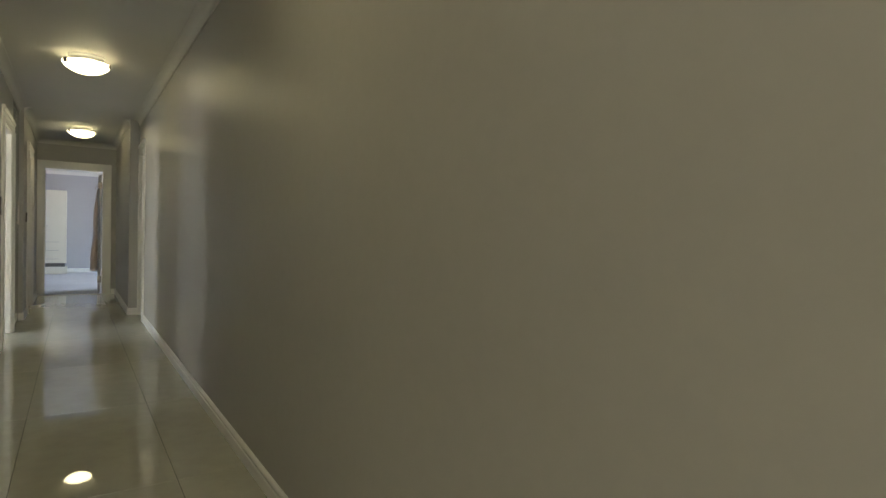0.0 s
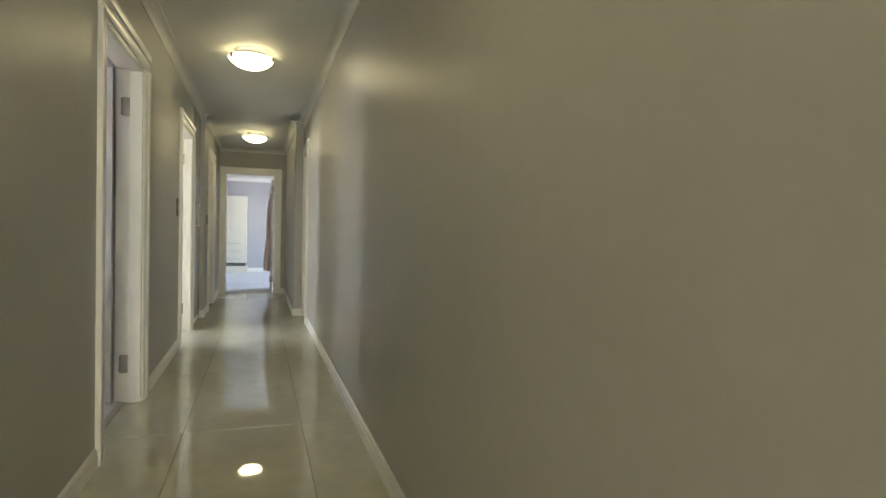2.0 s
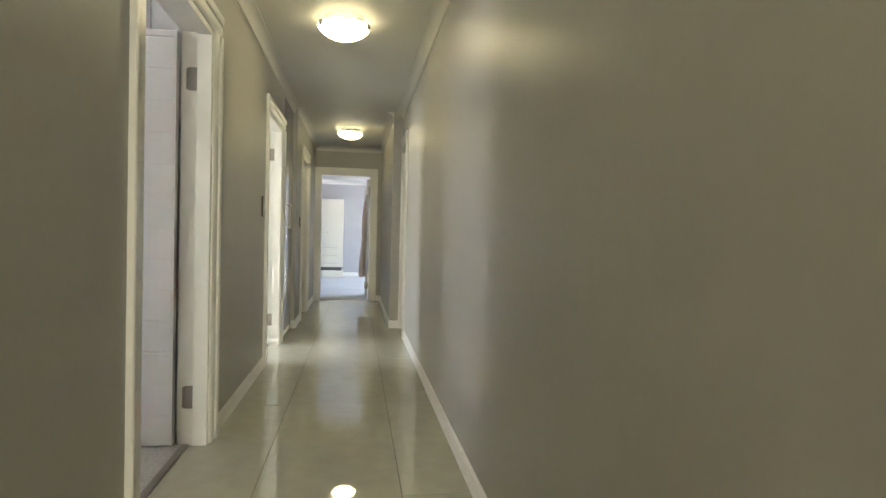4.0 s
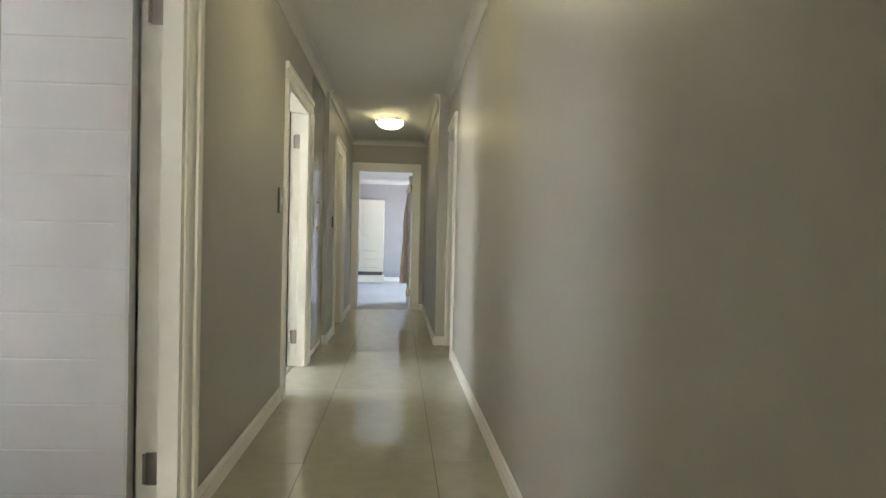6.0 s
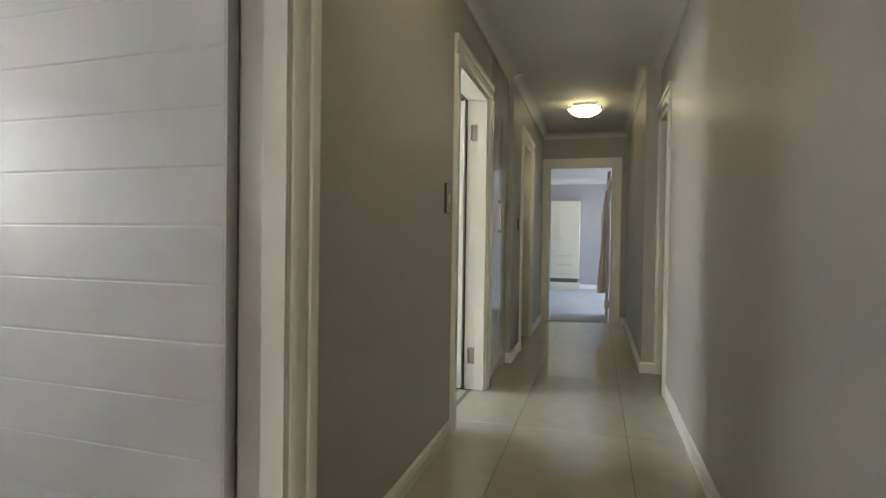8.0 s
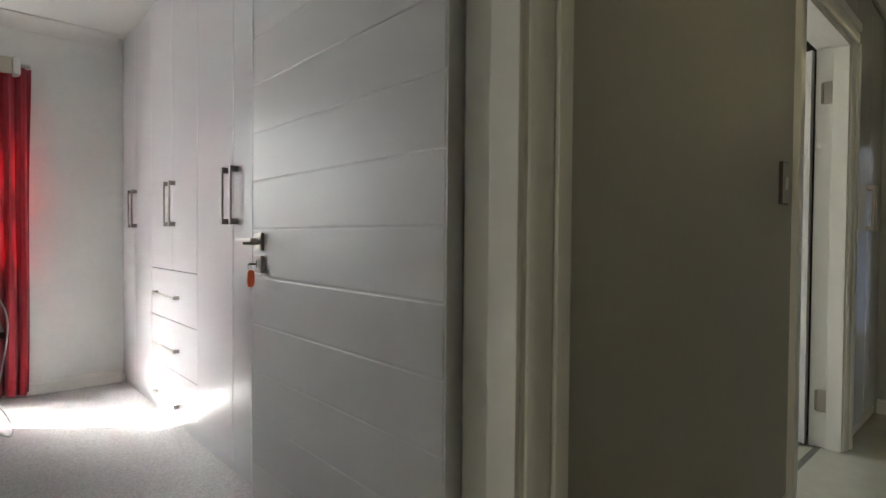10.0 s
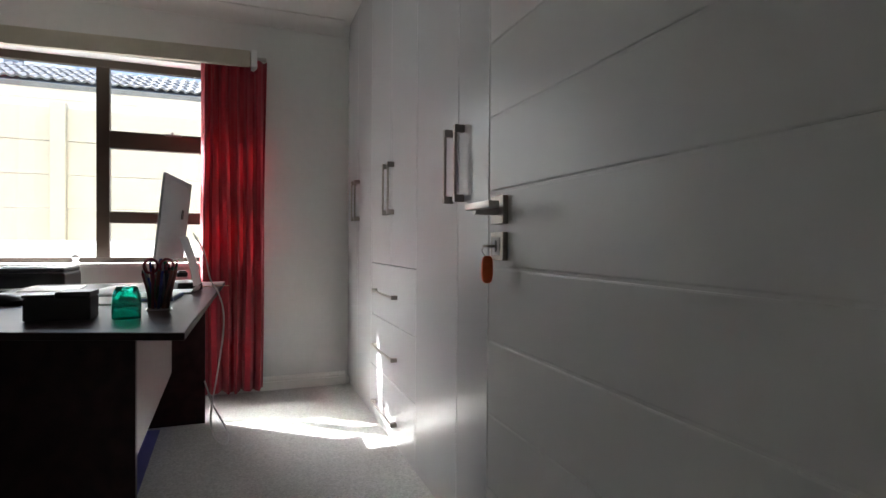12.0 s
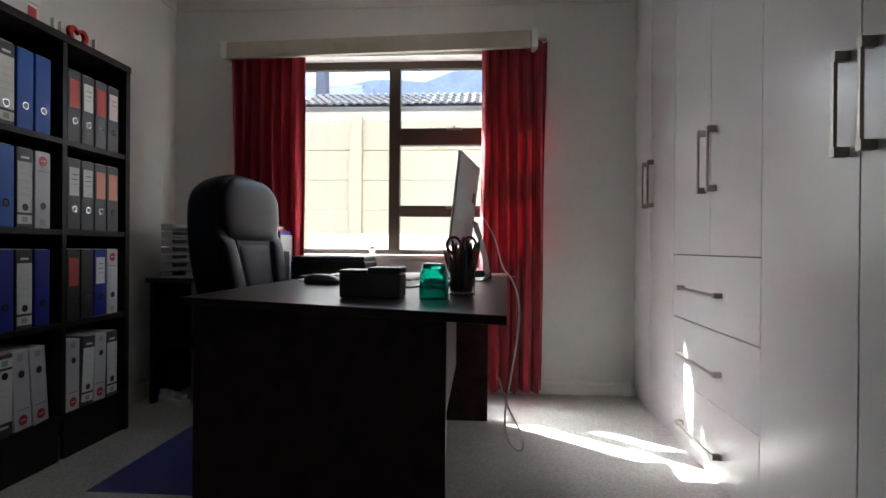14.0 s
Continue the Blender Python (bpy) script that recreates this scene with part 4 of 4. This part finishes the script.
# local axes: the chair faces +y
ch = thing("office_chair", "black leather high-back office chair behind the desk", "office chair", pose(-3.46, 5.99, 0.008, 0, 0, -8))


def back_at(z):
    """Depth of the backrest's middle at a height: it leans and bows backwards."""
    v = (z - 0.47) / 0.70
    return -0.26 - 0.10 * v - 0.03 * math.sin(v * math.pi)


def back_half(z):
    v = (z - 0.47) / 0.70
    end = max(0.0, 1 - max(0.0, (v - 0.72) / 0.28) ** 3.4) ** 0.5
    return 0.275 * (0.90 + 0.12 * math.sin(v * math.pi * 0.9)) * end


rings = []
for k in range(31):
    v = k / 20 if k <= 13 else 0.65 + 0.35 * math.sin((k - 13) / 17 * math.pi / 2)
    z = 0.47 + 0.70 * v
    rings.append(((0, back_at(z), z), max(back_half(z), 0.02), 0.082 * max(0.25, (1 - max(0, (v - 0.8) / 0.2) ** 3) ** 0.5 if v < 1 else 0.25), 0.15))
part("backrest", loft(rings, 40, 4.2), LEATHER, ch, "padded black leather back", True)
hr = []
for k in range(17):
    v = k / 16
    z = 0.865 + 0.285 * v
    e_ = math.sqrt(max(0.02, 1 - abs(2 * v - 1) ** 3))
    hr.append(((0, back_at(z) + 0.066, z), max(0.03, min(0.235, back_half(z) - 0.03) * (0.75 + 0.25 * min(1, v / 0.3))), 0.034 * e_, 0.12))
part("headrest_cushion", loft(hr, 32, 3.4), LEATHER, ch, "padded leather headrest", True)
for s in (-1, 1):
    br = []
    for k in range(15):
        v = k / 14
        z = 0.49 + 0.41 * v
        e_ = math.sqrt(max(0.03, 1 - abs(2 * v - 1) ** 5))
        br.append(((s * (0.165 + 0.035 * v), back_at(z) + 0.066, z), 0.070 - 0.018 * v, 0.036 * e_, 0.12))
    part("side_bolster", loft(br, 20, 2.8), LEATHER, ch, "padded side bolster", True)
    part("piping", sweep([(s * (0.094 + 0.050 * k / 8), back_at(0.50 + 0.38 * k / 8) + 0.084, 0.50 + 0.38 * k / 8) for k in range(9)], 0.0035), LEATHER, ch, "raised seam", True)
lr = []
for k in range(13):
    v = k / 12
    z = 0.50 + 0.385 * v
    e_ = math.sqrt(max(0.03, 1 - abs(2 * v - 1) ** 6))
    lr.append(((0, back_at(z) + 0.068, z), 0.088 + 0.048 * v, 0.021 * e_, 0.12))
part("lumbar_cushion", loft(lr, 24, 5), LEATHER, ch, "smooth leather lumbar panel", True)
sr = [((0, 0.02, 0.415), 0.22, 0.22, 0), ((0, 0.02, 0.425), 0.245, 0.245, 0), ((0, 0.02, 0.46), 0.255, 0.255, 0), ((0, 0.02, 0.495), 0.25, 0.25, 0), ((0, 0.02, 0.51), 0.215, 0.215, 0)]
part("seat", loft(sr, 32, 3.4), LEATHER, ch, "padded black leather seat", True)
for s in (-1, 1):
    bm = sweep([(s * 0.23, -0.18, 0.43), (s * 0.31, -0.16, 0.50), (s * 0.315, -0.10, 0.64), (s * 0.31, 0.05, 0.655), (s * 0.31, 0.15, 0.63), (s * 0.29, 0.13, 0.50), (s * 0.23, 0.06, 0.43)], 0.018, 10)
    arm = part("armrest", bm, BLACKPLASTIC, ch, "black plastic loop armrest", True)
    part("arm_pad", loft([((s * 0.312, 0.0, 0.662), 0.022, 0.12, 0), ((s * 0.312, 0.0, 0.672), 0.028, 0.13, 0), ((s * 0.312, 0.0, 0.684), 0.022, 0.12, 0)], 20, 3), LEATHER, arm, "leather arm pad", True)
part("gas_column", rod((0, 0, 0.10), (0, 0, 0.41), 0.026), BLACKPLASTIC, ch, "", True)
for k in range(5):
    a = 2 * math.pi * k / 5
    tip = (0.29 * math.cos(a), 0.29 * math.sin(a), 0.075)
    leg = part("leg", rod((0.02 * math.cos(a), 0.02 * math.sin(a), 0.12), tip, 0.026, 0.016), BLACKPLASTIC, ch, "", True)
    part("castor", rod((tip[0] - 0.02 * math.sin(a), tip[1] + 0.02 * math.cos(a), 0.026), (tip[0] + 0.02 * math.sin(a), tip[1] - 0.02 * math.cos(a), 0.026), 0.0255), BLACKPLASTIC, leg, "", True)

solid("chair_mat", block(-3.80, -2.93, 5.37, 6.57, 0.0045, 0.008, 0.001), mat("blue_vinyl", (0.09, 0.10, 0.38), 0.35, stain=0.12, grain=0.08), "translucent blue vinyl chair mat on the carpet", "chair mat")

# ---- low table by the window, with office things ----
tb = thing("side_table", "low dark table under the window with papers", "table")
part("tabletop", block(-4.37, -3.96, 4.93, 6.16, 0.662, 0.688, 0.002), BLACKWOOD, tb)
for y in (4.96, 5.48, 6.12):
    part("side_panel", block(-4.36, -3.975, y - 0.012, y + 0.012, 0.005, 0.6615, 0.001), BLACKWOOD, tb)
part("shelf", block(-4.36, -3.98, 4.9725, 5.4675, 0.30, 0.32), BLACKWOOD, tb)

tr = thing("letter_tray_stack", "stack of seven pale plastic letter trays", "letter trays", pose(-4.13, 5.13, 0.689, 0, 0, -8))
for k in range(7):
    z = k * 0.043
    bm = block(-0.15, 0.15, -0.115, 0.115, z, z + 0.004)
    box(bm, -0.15, 0.15, -0.115, -0.111, z + 0.004, z + 0.036)
    box(bm, -0.15, 0.15, 0.111, 0.115, z + 0.004, z + 0.036)
    box(bm, -0.15, -0.146, -0.111, 0.111, z + 0.004, z + 0.036)
    box(bm, 0.146, 0.15, -0.111, -0.045, z + 0.004, z + 0.036)
    box(bm, 0.146, 0.15, 0.045, 0.111, z + 0.004, z + 0.036)
    box(bm, 0.146, 0.15, -0.045, 0.045, z + 0.004, z + 0.014)
    t = part("tray", bm, GREYPLASTIC, tr, "pale grey plastic tray")
    part("paper_stack", block(-0.14, 0.14, -0.105, 0.105, z + 0.0045, z + 0.008 + 0.004 * (k % 3)), PAPER, t)

pr = thing("printer", "black desktop printer with a sheet of paper", "printer", pose(-4.13, 5.93, 0.689))
part("body", block(-0.17, 0.17, -0.20, 0.20, 0, 0.10, 0.012), BLACKPLASTIC, pr)
part("lid", block(-0.165, 0.165, -0.195, 0.195, 0.1005, 0.125, 0.008), BLACKPLASTIC, pr)
part("output_tray", block(0.171, 0.27, -0.12, 0.12, 0.02, 0.026, 0.002), BLACKPLASTIC, pr)
part("paper_sheet", block(0.175, 0.30, -0.105, 0.105, 0.0265, 0.028), PAPER, pr)
part("control_panel", block(0.06, 0.15, -0.06, 0.10, 0.1252, 0.130, 0.002), GREYPLASTIC, pr)
mf = thing("magazine_file", "grey magazine file holding brochures", "magazine file", pose(-4.16, 5.60, 0.689))
bm = block(-0.10, 0.10, -0.04, -0.037, 0, 0.24)
box(bm, -0.10, 0.10, 0.037, 0.04, 0, 0.24)
box(bm, -0.10, -0.097, -0.037, 0.037, 0, 0.24)
box(bm, 0.097, 0.10, -0.037, 0.037, 0, 0.12)
part("case", bm, GREYPLASTIC, mf)
part("brochure", block(-0.09, 0.088, -0.03, -0.012, 0.003, 0.29), PAPER, mf, "white brochure")
part("brochure", block(-0.09, 0.085, -0.010, 0.004, 0.003, 0.275), LC["red"], mf, "red brochure")
part("brochure", block(-0.09, 0.09, 0.006, 0.03, 0.003, 0.26), FC["navy"], mf, "navy brochure")
nb = thing("note_cube", "white block of loose note paper", "note paper", pose(-4.02, 5.67, 0.689, 0, 0, 12))
for k in range(3):
    part("paper_stack", block(-0.035, 0.035, -0.035, 0.035, k * 0.05 + 0.0005, k * 0.05 + 0.05, 0.002, Matrix.Rotation(radians(4 * k - 3), 4, "Z")), PAPER, nb)
tp_ = thing("tape_dispenser", "dark tape dispenser with a pale roll", "tape dispenser", pose(-4.12, 4.99, 0.689, 0, 0, 70))
part("base", block(-0.07, 0.07, -0.025, 0.025, 0, 0.03, 0.006), BLACKPLASTIC, tp_)
part("roll", rod((0, -0.012, 0.045), (0, 0.012, 0.045), 0.032, seg=24), PAPER, tp_, "", True)
orb = thing("glass_ornament", "small clear glass ornament on the window sill", "ornament", pose(-4.45, 6.07, WZ0 - 0.0003))
part("base", lathe([(0.0001, 0), (0.022, 0), (0.022, 0.006), (0.008, 0.012), (0.0001, 0.012)], 24), CLEAR, orb, "", True)
part("ball", lathe([(0.0001, 0.012)] + [(0.02 * math.sin(k / 10 * math.pi), 0.032 - 0.02 * math.cos(k / 10 * math.pi)) for k in range(1, 10)] + [(0.0001, 0.052)], 24), CLEAR, orb, "", True)

# ---- things on the desk ----
DZ = 0.7385
mon = thing("computer_monitor", "slim silver desktop computer seen from behind", "computer", pose(-3.275, 6.625, DZ, 0, 0, -8) @ Matrix.Diagonal((0.96, 1, 0.955, 1)))
tilt = Matrix.Translation((0, 0.03, 0.12)) @ Matrix.Rotation(radians(-6), 4, "X")
bm = block(-0.245, 0.245, -0.006, 0.004, 0.02, 0.375, 0.003)
bm.transform(tilt)
scr = part("screen_case", bm, ALU, mon, "silver aluminium shell")
bm = block(-0.238, 0.238, -0.0068, -0.0062, 0.055, 0.368)
bm.transform(tilt)
part("screen", bm, mat("dark_screen", (0.01, 0.01, 0.012), 0.1), scr, "dark glass screen")
bm = loft([((0, 0, 0.0045), 0.225, 0.155, 0), ((0, 0, 0.010), 0.20, 0.13, 0), ((0, 0, 0.020), 0.12, 0.08, 0), ((0, 0, 0.024), 0.04, 0.03, 0)], 28, 4)
bm.transform(tilt @ Matrix.Translation((0, 0, 0.20)) @ Matrix.Rotation(radians(-90), 4, "X"))
part("back_shell", bm, ALU, scr, "bowed silver back", True)
bm = block(-0.016, 0.016, -0.001, 0.0015, -0.02, 0.02)
bm.transform(tilt @ Matrix.Translation((0, 0.0285, 0.22)))
part("mark", bm, BLACKPLASTIC, scr, "dark maker's mark")
bm = sweep([(0, 0.085, 0.24), (0, 0.115, 0.15), (0, 0.135, 0.06), (0, 0.135, 0.012), (0, 0.10, 0.006), (0, 0.0, 0.005)], 0.005, 8)
for v in bm.verts:
    v.co.x *= 17
part("stand", bm, ALU, mon, "bent aluminium stand", True)

kb = thing("keyboard", "slim white keyboard on the desk", "keyboard", pose(-3.30, 6.44, DZ, 1.5, 0, -4))
part("tray", block(-0.21, 0.21, -0.06, 0.06, 0.003, 0.011, 0.003), ALU, kb)
key_me = mesh_of("key", block(-0.0085, 0.0085, -0.0085, 0.0085, 0, 0.003, 0.001), WHITEPLASTIC)
for r in range(5):
    for c in range(20):
        o = new("key", key_me)
        o.parent = kb
        o.location = (-0.197 + c * 0.0207, -0.046 + r * 0.022, 0.0112)
ms = thing("mouse", "black computer mouse on the desk", "mouse", pose(-2.93, 6.20, DZ, 0, 0, 70) @ Matrix.Diagonal((1.25, 1.15, 1, 1)))
part("body", loft([((0, 0, 0.001), 0.052, 0.029, 0), ((0, 0, 0.014), 0.054, 0.031, 0), ((-0.004, 0, 0.026), 0.044, 0.025, 0), ((-0.008, 0, 0.034), 0.022, 0.012, 0)], 28, 2.4), BLACKPLASTIC, ms, "", True)
for k, (x, y, a, s) in enumerate(((-3.235, 6.165, 2, 1), (-2.98, 6.46, -15, 1), (-3.57, 6.18, 5, 1))):
    solid("paper_sheet", block(-0.148, 0.148, -0.105, 0.105, 0, 0.004, 0, pose(x, y, DZ + 0.0003, 0, 0, a)), PAPER, "loose white sheets of paper on the desk", "paper", "papers on the desk")
pad = thing("blue_notebook", "flat blue notebook lying on the desk", "notebook", pose(-3.02, 6.63, DZ, 0, 0, -5))
part("cover", block(-0.11, 0.11, -0.08, 0.08, 0, 0.010, 0.002), mat("pale_blue_card", (0.22, 0.27, 0.55), 0.5, stain=0.06), pad)
part("paper_stack", block(-0.108, 0.108, -0.078, 0.078, 0.0102, 0.014), PAPER, pad)

org = thing("desk_organiser", "black moulded desk organiser box", "desk organiser", pose(-2.49, 6.462, DZ, 0, 0, -2) @ Matrix.Diagonal((0.85, 0.85, 0.85, 1)))
bm = block(-0.055, 0.055, -0.09, 0.09, 0, 0.072, 0.006)
part("body", bm, BLACKPLASTIC, org)
part("lid", block(-0.057, 0.057, -0.005, 0.09, 0.0725, 0.090, 0.004), BLACKPLASTIC, org)
part("rim", block(-0.057, 0.057, -0.092, -0.007, 0.0725, 0.082, 0.003), BLACKPLASTIC, org)

tg = thing("tumbler", "teal green glass tumbler standing upside down", "glass", pose(-2.455, 6.620, DZ) @ Matrix.Diagonal((0.90, 0.90, 0.90, 1)))
TEAL = glass("teal_glass", (0.02, 0.42, 0.33), 0.05)
part("bowl", lathe([(0.040, 0.0), (0.0405, 0.03), (0.038, 0.07), (0.031, 0.092), (0.027, 0.098), (0.0001, 0.099), (0.0001, 0.084), (0.025, 0.083), (0.034, 0.066), (0.037, 0.03), (0.037, 0.0)], 40), TEAL, tg, "", True)

ph = thing("pen_holder", "clear acrylic pen holder crammed with pens", "pen holder", pose(-2.645, 6.680, DZ, 0, 0, 8))
bm = bmesh.new()
for a, b, c, d in ((-0.036, 0.036, -0.036, -0.033), (-0.036, 0.036, 0.033, 0.036), (-0.036, -0.033, -0.033, 0.033), (0.033, 0.036, -0.033, 0.033)):
    box(bm, a, b, c, d, 0.0032, 0.078)
part("box", bm, glass("clear_acrylic", (0.80, 0.84, 0.82), 0.03), ph)
part("inner_cup", block(-0.030, 0.0, -0.030, 0.006, 0.006, 0.072, 0.002), mat("green_plastic", (0.02, 0.10, 0.05), 0.4, stain=0.1), ph, "dark green plastic insert")
part("base", block(-0.036, 0.036, -0.036, 0.036, 0, 0.003, 0.001), GREYPLASTIC, ph)
rnd = random.Random(5)
PENS = [mat("pen_" + n, c, 0.35) for n, c in (("black", (0.01, 0.01, 0.012)), ("red", (0.20, 0.02, 0.04)), ("green", (0.02, 0.16, 0.08)), ("blue", (0.02, 0.04, 0.25)), ("grey", (0.25, 0.25, 0.27)), ("orange", (0.30, 0.10, 0.07)))]
for k in range(36):
    x, y = rnd.uniform(-0.026, 0.026), rnd.uniform(-0.026, 0.026)
    tx, ty = x * 1.15 + rnd.uniform(-0.018, 0.018), y * 1.2 + rnd.uniform(-0.026, 0.026)
    h = rnd.uniform(0.095, 0.148)
    r = rnd.uniform(0.0035, 0.0055)
    p = part("pen", rod((x, y, 0.005), (tx, ty, h), r, seg=10), PENS[k % 6], ph, "", True)
    part("tip", rod((tx, ty, h), (tx * 1.05, ty * 1.05, h + 0.012), r * 0.8, 0.001, 8), PENS[(k * 5 + 1) % 6], p, "", True)
for s in (-1, 1):
    bm = bmesh.new()
    n, m_ = 24, 8
    cx, cz = 0.022 * s, 0.135
    for i in range(n):
        for j in range(m_):
            a, b = 2 * math.pi * i / n, 2 * math.pi * j / m_
            bm.verts.new((0.01 + 0.004 * math.sin(b), cx + (0.019 + 0.004 * math.cos(b)) * math.cos(a), cz + (0.021 + 0.004 * math.cos(b)) * math.sin(a)))
    bm.verts.ensure_lookup_table()
    for i in range(n):
        for j in range(m_):
            bm.faces.new([bm.verts[q] for q in (i * m_ + j, ((i + 1) % n) * m_ + j, ((i + 1) % n) * m_ + (j + 1) % m_, i * m_ + (j + 1) % m_)])
    part("scissor_loop", bm, PENS[1], ph, "dark red scissor handle", True)
dt = thing("desk_telephone", "black desk telephone behind the computer stand", "telephone", pose(-3.42, 6.71, DZ, 0, 0, 15))
part("base", block(-0.09, 0.09, -0.05, 0.05, 0, 0.035, 0.008), BLACKPLASTIC, dt)
part("handset", loft([((-0.085, 0, 0.05), 0.02, 0.022, 0), ((-0.084, 0, 0.068), 0.022, 0.024, 0), ((-0.083, 0, 0.078), 0.012, 0.014, 0)], 16, 3), BLACKPLASTIC, dt, "", True)
solid("ruler", block(-0.004, 0.004, -0.10, 0.10, 0, 0.003, 0, pose(-3.53, 6.79, DZ + 0.0003, 0, 0, 8)), mat("pale_wood", (0.55, 0.38, 0.25), 0.5, grain=0.2, grain_scale=80), "thin pale wooden ruler near the desk edge", "ruler")

solid("power_cable", sweep([(-3.29, 6.745, 0.985), (-3.25, 6.79, 0.90), (-3.15, 6.815, 0.80), (-3.05, 6.845, 0.755), (-2.99, 6.865, 0.69), (-2.97, 6.865, 0.60), (-2.98, 6.845, 0.45), (-2.99, 6.825, 0.32), (-2.99, 6.825, 0.24),
                            (-2.99, 6.845, 0.19), (-2.98, 6.872, 0.178), (-2.98, 6.885, 0.20), (-2.985, 6.870, 0.25), (-2.99, 6.83, 0.33), (-3.0, 6.80, 0.42)], 0.0032), WHITEPLASTIC, "white power cable hanging in a loop off the desk", "cable", "", True)

ps = thing("power_strip", "white multi-way power strip on the carpet", "power strip", pose(-4.00, 5.06, 0.005, 0, 0, 60))
part("body", block(-0.13, 0.13, -0.028, 0.028, 0, 0.035, 0.006), WHITEPLASTIC, ps)
for k in range(4):
    part("plug", block(-0.10 + k * 0.06, -0.06 + k * 0.06, -0.018, 0.018, 0.0352, 0.065, 0.005), WHITEPLASTIC, ps)
part("cord", sweep([(0.13, 0, 0.015), (0.19, 0.03, 0.006), (0.25, 0.0, 0.006), (0.31, 0.05, 0.006)], 0.004), WHITEPLASTIC, ps, "", True)

# ---- key with its orange tag, hanging in the study door's lock ----
kx, kz = LOCK
kt = thing("door_key", "key in the lock with an orange plastic tag", "key", door1.matrix_world @ m1 @ Matrix.Translation((kx, 0.050, kz)))
bm = rod((0, 0, 0), (0, 0.014, 0), 0.0025, seg=10)
part("shank", bm, STEEL, kt, "", True)
bm = bmesh.new()
for i in range(20):
    for j in range(8):
        a, b = 2 * math.pi * i / 20, 2 * math.pi * j / 8
        bm.verts.new(((0.010 + 0.0026 * math.cos(b)) * math.cos(a), 0.020 + (0.009 + 0.0026 * math.cos(b)) * math.sin(a), 0.0026 * math.sin(b)))
bm.verts.ensure_lookup_table()
for i in range(20):
    for j in range(8):
        bm.faces.new([bm.verts[q] for q in (i * 8 + j, ((i + 1) % 20) * 8 + j, ((i + 1) % 20) * 8 + (j + 1) % 8, i * 8 + (j + 1) % 8)])
part("bow", bm, DARKSTEEL, kt, "", True)
part("ring", sweep([(0.006, 0.026, 0.0), (0.008, 0.030, -0.008), (0.003, 0.028, -0.016), (-0.004, 0.024, -0.022)], 0.0011), STEEL, kt, "", True)
bm = loft([((0, 0, -0.0025), 0.0125, 0.026, 0), ((0, 0, -0.0018), 0.0135, 0.027, 0), ((0, 0, 0.0018), 0.0135, 0.027, 0), ((0, 0, 0.0025), 0.0125, 0.026, 0)], 28, 3.2)
bm.transform(Matrix.Translation((-0.004, 0.024, -0.044)) @ Matrix.Rotation(radians(-85), 4, "Z") @ Matrix.Rotation(radians(90), 4, "X") @ Matrix.Diagonal((0.86, 0.96, 1, 1)))
part("tag", bm, ORANGE, kt, "orange plastic tag", True)

# ---- bedroom cabinet seen down the hall ----
bw = thing("bedroom_cabinet", "white built-in bedroom cabinet with doors over drawers", "wardrobe")
CX0, CX1, CY = -1.25, -0.282, 18.30
CREAMW = mat("cream_cabinet_paint", (0.66, 0.63, 0.54), 0.4, stain=0.02)
part("carcass", block(CX0, CX1, CY + 0.02, BY1 - 0.002, 0.25, 1.915), CREAMW, bw)
# shaded gap over the plinth, drawn as a dark strip
part("recess", block(CX0 + 0.03, CX1 - 0.03, CY + 0.05, BY1 - 0.004, 0.1655, 0.2495), GAP_SHADE, bw, "dark recessed strip for the shade above the plinth")
part("plinth", block(CX0 + 0.02, CX1 + 0.02, CY - 0.05, BY1 - 0.002, 0.0065, 0.165, 0.004), CREAMW, bw)
for x0, x1 in ((CX0, -0.70), (-0.70, CX1)):
    d = part("door", block(x0 + 0.002, x1 - 0.002, CY, CY + 0.019, 0.838, 1.912, 0.002), CREAMW, bw)
    part("knob", lathe([(0.0001, -0.03), (0.014, -0.026), (0.016, -0.02), (0.006, -0.01), (0.006, 0.0), (0.0001, 0.0)], 16), STEEL, d, "", True).matrix_local = pose(x1 - 0.05 if x0 < -1 else x0 + 0.05, CY, 1.10, -90)
for k in range(3):
    z0 = 0.255 + k * 0.194
    d = part("drawer_front", block(CX0 + 0.002, CX1 - 0.002, CY, CY + 0.019, z0 + 0.002, z0 + 0.188, 0.002), CREAMW, bw)
    part("handle", block(-0.76, -0.42, CY - 0.026, CY - 0.0005, z0 + 0.085, z0 + 0.097, 0.004), STEEL, d, "thin steel handle")

# ---- robe on the open bedroom door ----
rb = thing("hanging_robe", "beige cloth robe hanging from a hook on the bedroom door", "robe", m5 @ Matrix.Translation((0.33, 0.0425, 0)))
rr = []
for k in range(19):
    v = k / 18
    z = 0.36 + 1.36 * v
    d = 0.012 + 0.040 * (1 - v) ** 0.8 + 0.004 * math.sin(11 * v)
    rr.append(((0.01 * math.sin(5 * v), d + 0.003, z), 0.20 - 0.165 * v ** 1.6, d, 0))
part("cloth", loft(rr, 36, 2.2), mat("beige_cloth", (0.80, 0.68, 0.60), 0.9, stain=0.12, grain=0.08, grain_scale=90, bump=0.3, bump_scale=300), rb, "", True)
part("hook", sweep([(0, 0.0005, 1.78), (0, 0.03, 1.77), (0, 0.04, 1.735), (0, 0.03, 1.715)], 0.006, 8), DARKSTEEL, rb, "dark metal hook", True)
